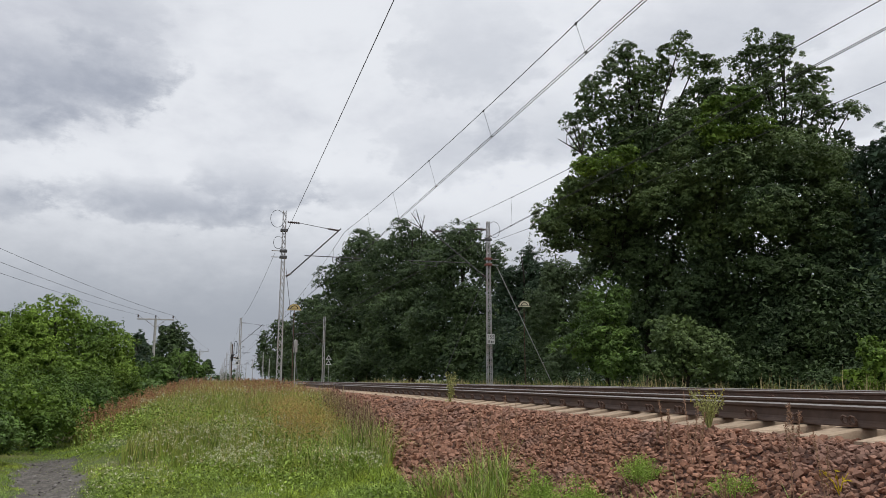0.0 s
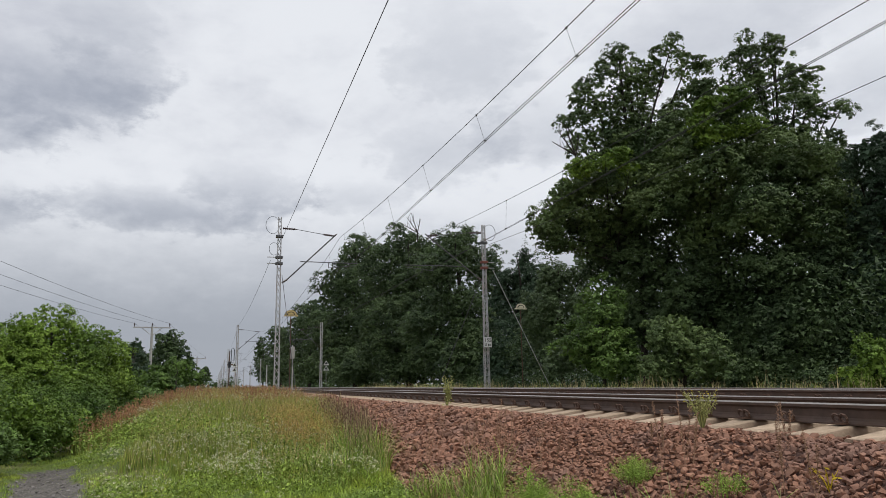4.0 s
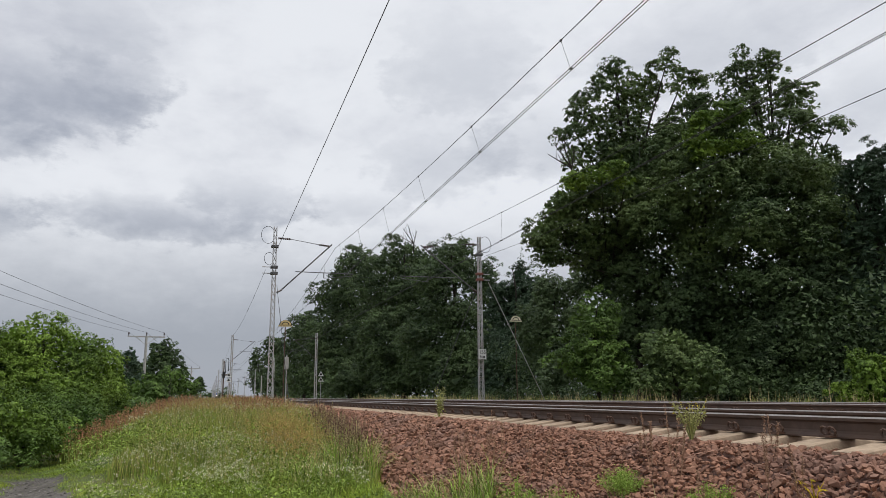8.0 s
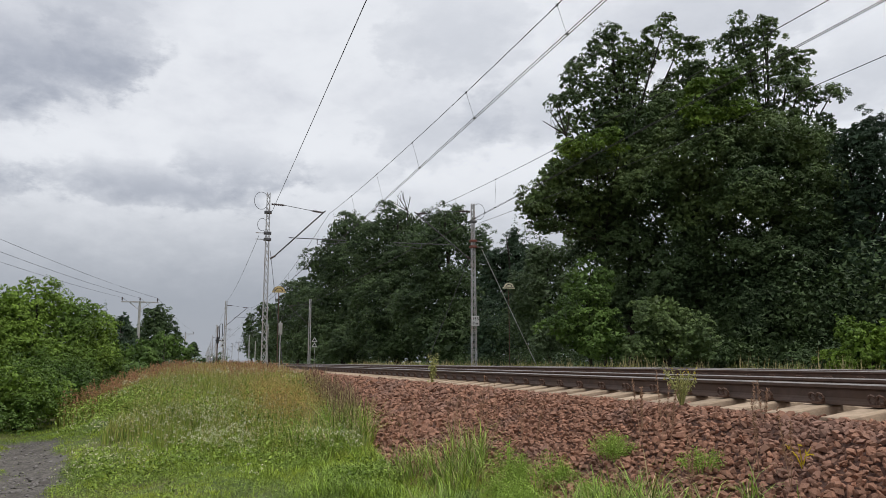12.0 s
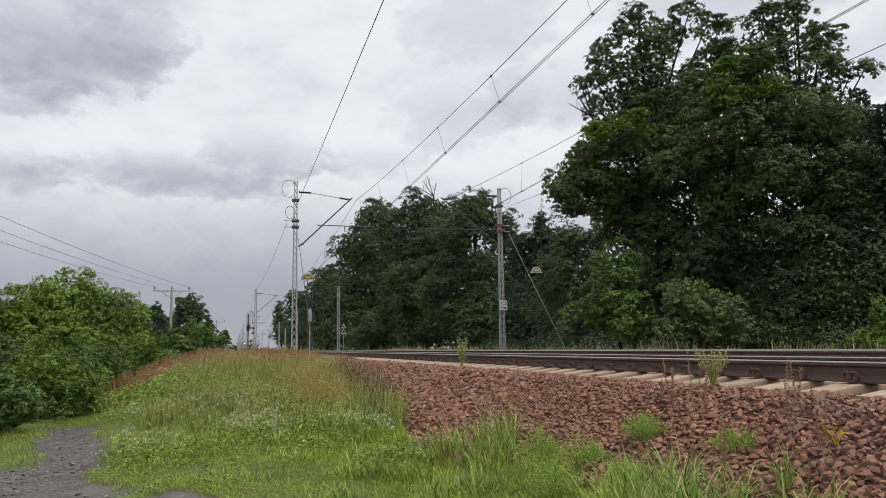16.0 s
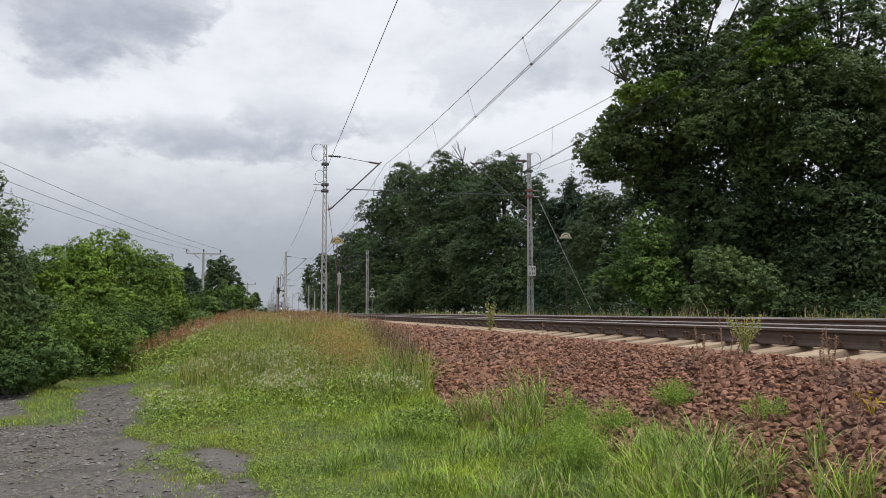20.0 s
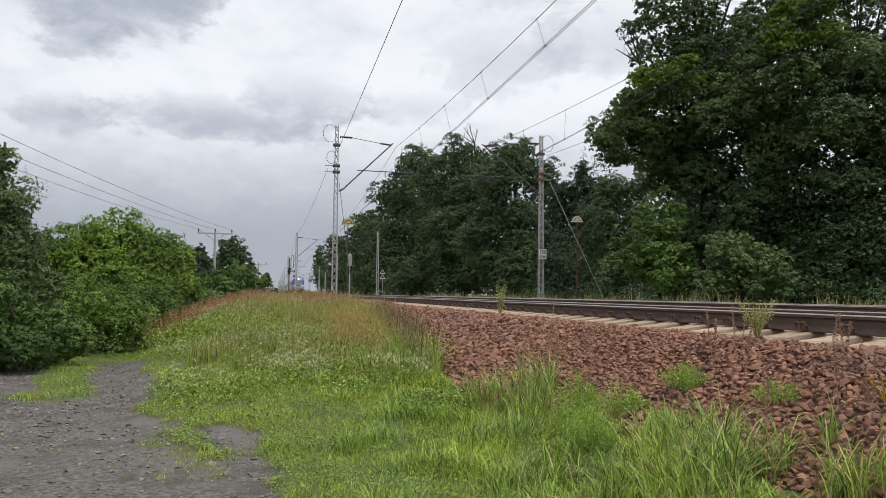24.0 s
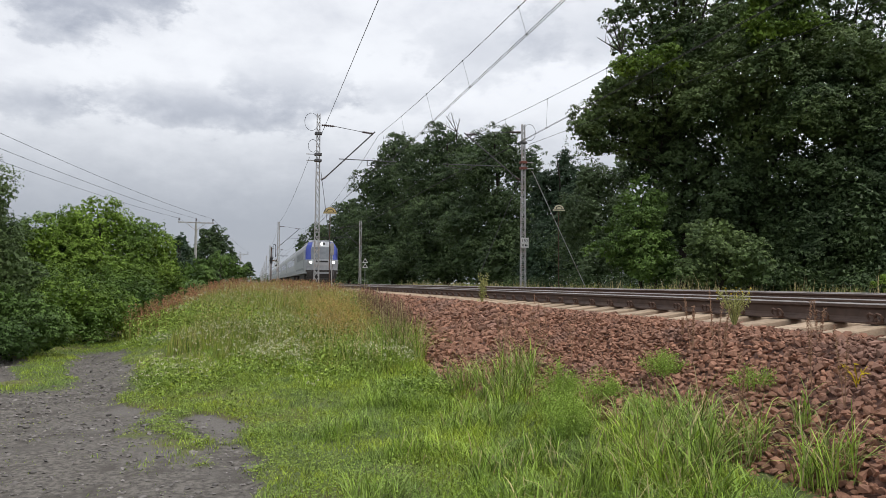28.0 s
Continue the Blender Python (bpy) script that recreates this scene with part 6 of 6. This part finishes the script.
# ---- train ----
M["silver"] = material("silver_grey_paint", (0.38, 0.395, 0.42), (0.29, 0.30, 0.32), 3, 0.4, bump=0.02)
M["pale"] = material("pale_paint", (0.46, 0.47, 0.49), (0.38, 0.39, 0.41), 2, 0.4)
M["blue"] = material("blue_paint", (0.055, 0.085, 0.36), (0.045, 0.07, 0.30), 3, 0.35)
M["roofgrey"] = material("roof_paint", (0.30, 0.31, 0.33), (0.22, 0.23, 0.25), 3, 0.6)
M["under"] = material("grimy_underframe", (0.06, 0.055, 0.05), (0.035, 0.032, 0.03), 6, 0.8)
# glass colour lightened to paint in the sky's reflection
M["pane"] = material("tinted_glass_sky_sheen", (0.16, 0.175, 0.19), (0.11, 0.12, 0.135), 2, 0.06, spec=0.8)
M["lamp"] = glow("headlight_lens", (1.0, 0.97, 0.9), 18.0)


def face_y(x, z):
    """Depth of the rounded cab front behind its foremost point."""
    y = 0.30 * (abs(x) / 1.45) ** 2.4
    y += 0.48 * max(0.0, z - 2.15) + 1.1 * max(0.0, z - 3.55) ** 1.3
    return y


def face_w(z):
    return 1.45 if z < 3.0 else 1.45 - 0.42 * ((z - 3.0) / 1.1) ** 1.6


def front_patch(x0, x1, z0, z1, off, nx=10, nz=10, wide=False):
    bm = bmesh.new()
    rows = []
    for j in range(nz + 1):
        z = z0 + (z1 - z0) * j / nz
        k = face_w(z) / 1.45
        rows.append([bm.verts.new(((x0 + (x1 - x0) * i / nx) * k, face_y((x0 + (x1 - x0) * i / nx), z) - off, z)) for i in range(nx + 1)])
    for j in range(nz):
        for i in range(nx):
            bm.faces.new((rows[j][i], rows[j][i + 1], rows[j + 1][i + 1], rows[j + 1][i]))
    r = bmesh.ops.extrude_face_region(bm, geom=bm.faces[:])
    bmesh.ops.translate(bm, vec=(0, 0.05, 0), verts=[v for v in r["geom"] if isinstance(v, bmesh.types.BMVert)])
    return bm


def shell(y0, y1, half, z0, z1, roof):
    """A car body: straight sides, rounded shoulders, closed ends."""
    sec = [(-half, z0), (-half, z1 - roof), (-half + 0.07, z1 - roof * 0.6), (-half + 0.32, z1 - roof * 0.25), (-half + 0.75, z1 - 0.04), (0, z1)]
    sec += [(-x, z) for x, z in reversed(sec[:-1])]
    bm = bmesh.new()
    a = [bm.verts.new((x, y0, z)) for x, z in sec]
    b = [bm.verts.new((x, y1, z)) for x, z in sec]
    n = len(sec)
    for i in range(n):
        j = (i + 1) % n
        bm.faces.new((a[i], a[j], b[j], b[i]))
    bm.faces.new(a[::-1])
    bm.faces.new(b)
    return bm


def bogie(parent, y, span_y):
    bm = bmesh.new()
    for s in (-1, 1):
        box(bm, s * 1.05 - 0.06, s * 1.05 + 0.06, y - span_y / 2 - 0.6, y + span_y / 2 + 0.6, 0.42, 0.78, 0.03)
    box(bm, -1.0, 1.0, y - 0.25, y + 0.25, 0.4, 0.85, 0.03)
    frame_part = part("bogie_frame", bm, M["under"], parent)
    for dy in (-span_y / 2, span_y / 2):
        for s in (-1, 1):
            bm = bmesh.new()
            rod(bm, (s * 0.68, y + dy, 0.46), (s * 0.82, y + dy, 0.46), 0.46, 0.46, 20)
            rod(bm, (s * 0.82, y + dy, 0.46), (s * 1.12, y + dy, 0.46), 0.12, 0.1, 10)
            part("wheel", bm, M["under"], frame_part)


def side_pane(parent, x, y0, y1, z0, z1, mat="pane", name="window"):
    bm = bmesh.new()
    d = 0.012 if x > 0 else -0.012
    box(bm, min(x, x + d), max(x, x + d), y0, y1, z0, z1)
    return part(name, bm, M[mat], parent)


def build_loco():
    t = thing("locomotive", T1, 63.5, 0, "silver and blue electric locomotive with lit headlights", "locomotive")
    part("body", shell(1.25, 19.3, 1.45, 1.0, 4.05, 0.85), M["silver"], t)
    part("cab_front", front_patch(-1.45, 1.45, 0.95, 4.08, 0.0, 16, 18), M["silver"], t, "silver rounded cab front")
    for s in (-1, 1):
        a, b = sorted((s * 0.98, s * 1.46))
        part("corner_panel", front_patch(a, b, 2.25, 3.92, 0.012, 5, 10), M["blue"], t, "bright blue corner panel")
        bm = bmesh.new()
        box(bm, min(s * 1.452, s * 1.465), max(s * 1.452, s * 1.465), 0.5, 2.3, 2.25, 3.15)
        part("cab_side", bm, M["blue"], t, "bright blue cab side")
        bm = bmesh.new()
        box(bm, min(s * 1.44, s * 1.45), max(s * 1.44, s * 1.45), 0.32, 1.3, 1.0, 3.3)
        part("cheek", bm, M["silver"], t)
        side_pane(t, s * 1.467, 1.0, 1.9, 2.35, 3.0)
        side_pane(t, s * 1.452, 2.9, 3.6, 1.25, 3.2, "roofgrey", "door")
        for k in range(6):
            side_pane(t, s * 1.452, 5.0 + 1.9 * k, 6.4 + 1.9 * k, 2.35, 3.1, "roofgrey", "louvre")
        side_pane(t, s * 1.452, 4.2, 17.5, 1.35, 1.55, "roofgrey", "stripe")
        # headlights low on the face and buffers
        y = face_y(s * 1.02, 2.0)
        bm = bmesh.new()
        rod(bm, (s * 1.02, y + 0.05, 2.0), (s * 1.02, y - 0.05, 2.0), 0.16, 0.14, 16)
        lamp = part("headlight", bm, M["black"], t, "round lit headlight")
        bm = bmesh.new()
        rod(bm, (s * 1.02, y - 0.045, 2.0), (s * 1.02, y - 0.07, 2.0), 0.10, 0.09, 16)
        part("lens", bm, M["lamp"], lamp)
        bm = bmesh.new()
        rod(bm, (s * 0.875, 0.2, 1.02), (s * 0.875, -0.35, 1.02), 0.1, 0.1, 12)
        rod(bm, (s * 0.875, -0.35, 1.02), (s * 0.875, -0.42, 1.02), 0.25, 0.24, 16)
        part("buffer", bm, M["under"], t)
    part("windscreen", front_patch(-0.96, 0.96, 2.28, 3.42, 0.02, 12, 8), M["pane"], t, "wide dark windscreen")
    bm = front_patch(-0.98, 0.98, 1.72, 2.2, 0.015, 10, 4)
    part("nose_panel", bm, M["pale"], t, "white panel below the windscreen")
    part("emblem", front_patch(-0.55, 0.55, 2.0, 2.16, 0.03, 6, 2), M["black"], t, "dark bar across the nose")
    part("valance", front_patch(-1.45, 1.45, 1.12, 1.3, 0.015, 12, 2), M["under"], t)
    y = face_y(0, 3.72)
    bm = bmesh.new()
    box(bm, -0.3, 0.3, y - 0.1, y + 0.3, 3.6, 3.86, 0.05)
    top = part("top_light", bm, M["black"], t)
    bm = bmesh.new()
    rod(bm, (0, y - 0.1, 3.73), (0, y - 0.13, 3.73), 0.1, 0.1, 14)
    part("lens", bm, M["lamp"], top)
    bm = bmesh.new()
    box(bm, -1.35, 1.35, 0.12, 0.6, 0.55, 1.15, 0.06)
    part("buffer_beam", bm, M["under"], t)
    bm = bmesh.new()
    box(bm, -1.2, 1.2, 0.05, 0.25, 0.18, 0.55, 0.04)
    part("rail_guard", bm, M["under"], t)
    bm = bmesh.new()
    box(bm, -1.25, 1.25, 5.6, 13.6, 0.35, 1.0, 0.05)
    part("underfloor_box", bm, M["under"], t)
    bm = bmesh.new()
    box(bm, -0.8, 0.8, 4.0, 17.0, 4.02, 4.22, 0.05)
    part("roof_equipment", bm, M["roofgrey"], t)
    for y in (3.2, 16.6):
        bm = bmesh.new()
        h = 5.72 if y > 10 else 4.45
        rod(bm, (-0.4, y, 4.1), (-0.4, y + 1.3, (4.1 + h) / 2), 0.03, 0.03, 6)
        rod(bm, (0.4, y, 4.1), (0.4, y + 1.3, (4.1 + h) / 2), 0.03, 0.03, 6)
        rod(bm, (-0.4, y + 1.3, (4.1 + h) / 2), (-0.3, y + 0.1, h), 0.025, 0.025, 6)
        rod(bm, (0.4, y + 1.3, (4.1 + h) / 2), (0.3, y + 0.1, h), 0.025, 0.025, 6)
        tube(bm, [(-0.95, y, h - 0.25), (-0.6, y, h), (0.6, y, h), (0.95, y, h - 0.25)], 0.03, 6)
        part("pantograph", bm, M["under"], t)
    bogie(t, 4.1, 2.9)
    bogie(t, 15.2, 2.9)
    return t


COACH = 26.4


def build_coach():
    t = thing("railway_coach", T1, 63.5 + 19.6, 0, "pale grey passenger coach with dark windows", "railway coach", "coaches of the train")
    part("body", shell(0.25, COACH - 0.25, 1.42, 0.98, 4.05, 0.75), M["pale"], t)
    part("roof", shell(0.3, COACH - 0.3, 1.12, 3.75, 4.09, 0.2), M["roofgrey"], t)
    for s in (-1, 1):
        side_pane(t, s * 1.422, 0.5, COACH - 0.5, 1.1, 1.5, "silver", "lower_stripe")
        for k in range(11):
            y = 2.9 + 1.9 * k
            side_pane(t, s * 1.424, y, y + 1.4, 2.15, 3.05)
        for y in (0.8, COACH - 1.7):
            side_pane(t, s * 1.424, y, y + 0.9, 1.15, 3.1, "silver", "door")
    bm = bmesh.new()
    box(bm, -0.9, 0.9, -0.05, COACH + 0.05, 1.2, 3.3, 0.05)
    part("gangway", bm, M["under"], t)
    bm = bmesh.new()
    box(bm, -1.2, 1.2, 7.5, 18.5, 0.45, 1.0, 0.05)
    part("underfloor_box", bm, M["under"], t)
    bogie(t, 3.9, 2.5)
    bogie(t, COACH - 3.9, 2.5)
    return t


loco = build_loco()
first_coach = build_coach()
coaches = [first_coach] + [copy_thing(first_coach, pose(T1, 63.5 + 19.6 + COACH * k, 0)) for k in range(1, 8)]
SPEED, FRONT = 31.2, 63.5     # metres a second towards the camera; place of the front at the end


def motions():
    for k, ob in enumerate([loco] + coaches):
        start = FRONT + (0 if k == 0 else 19.6 + COACH * (k - 1))
        walk(ob, [(float(t), pose(T1, start + SPEED * (28.0 - t), 0.0)) for t in range(0, 30)])


motions()
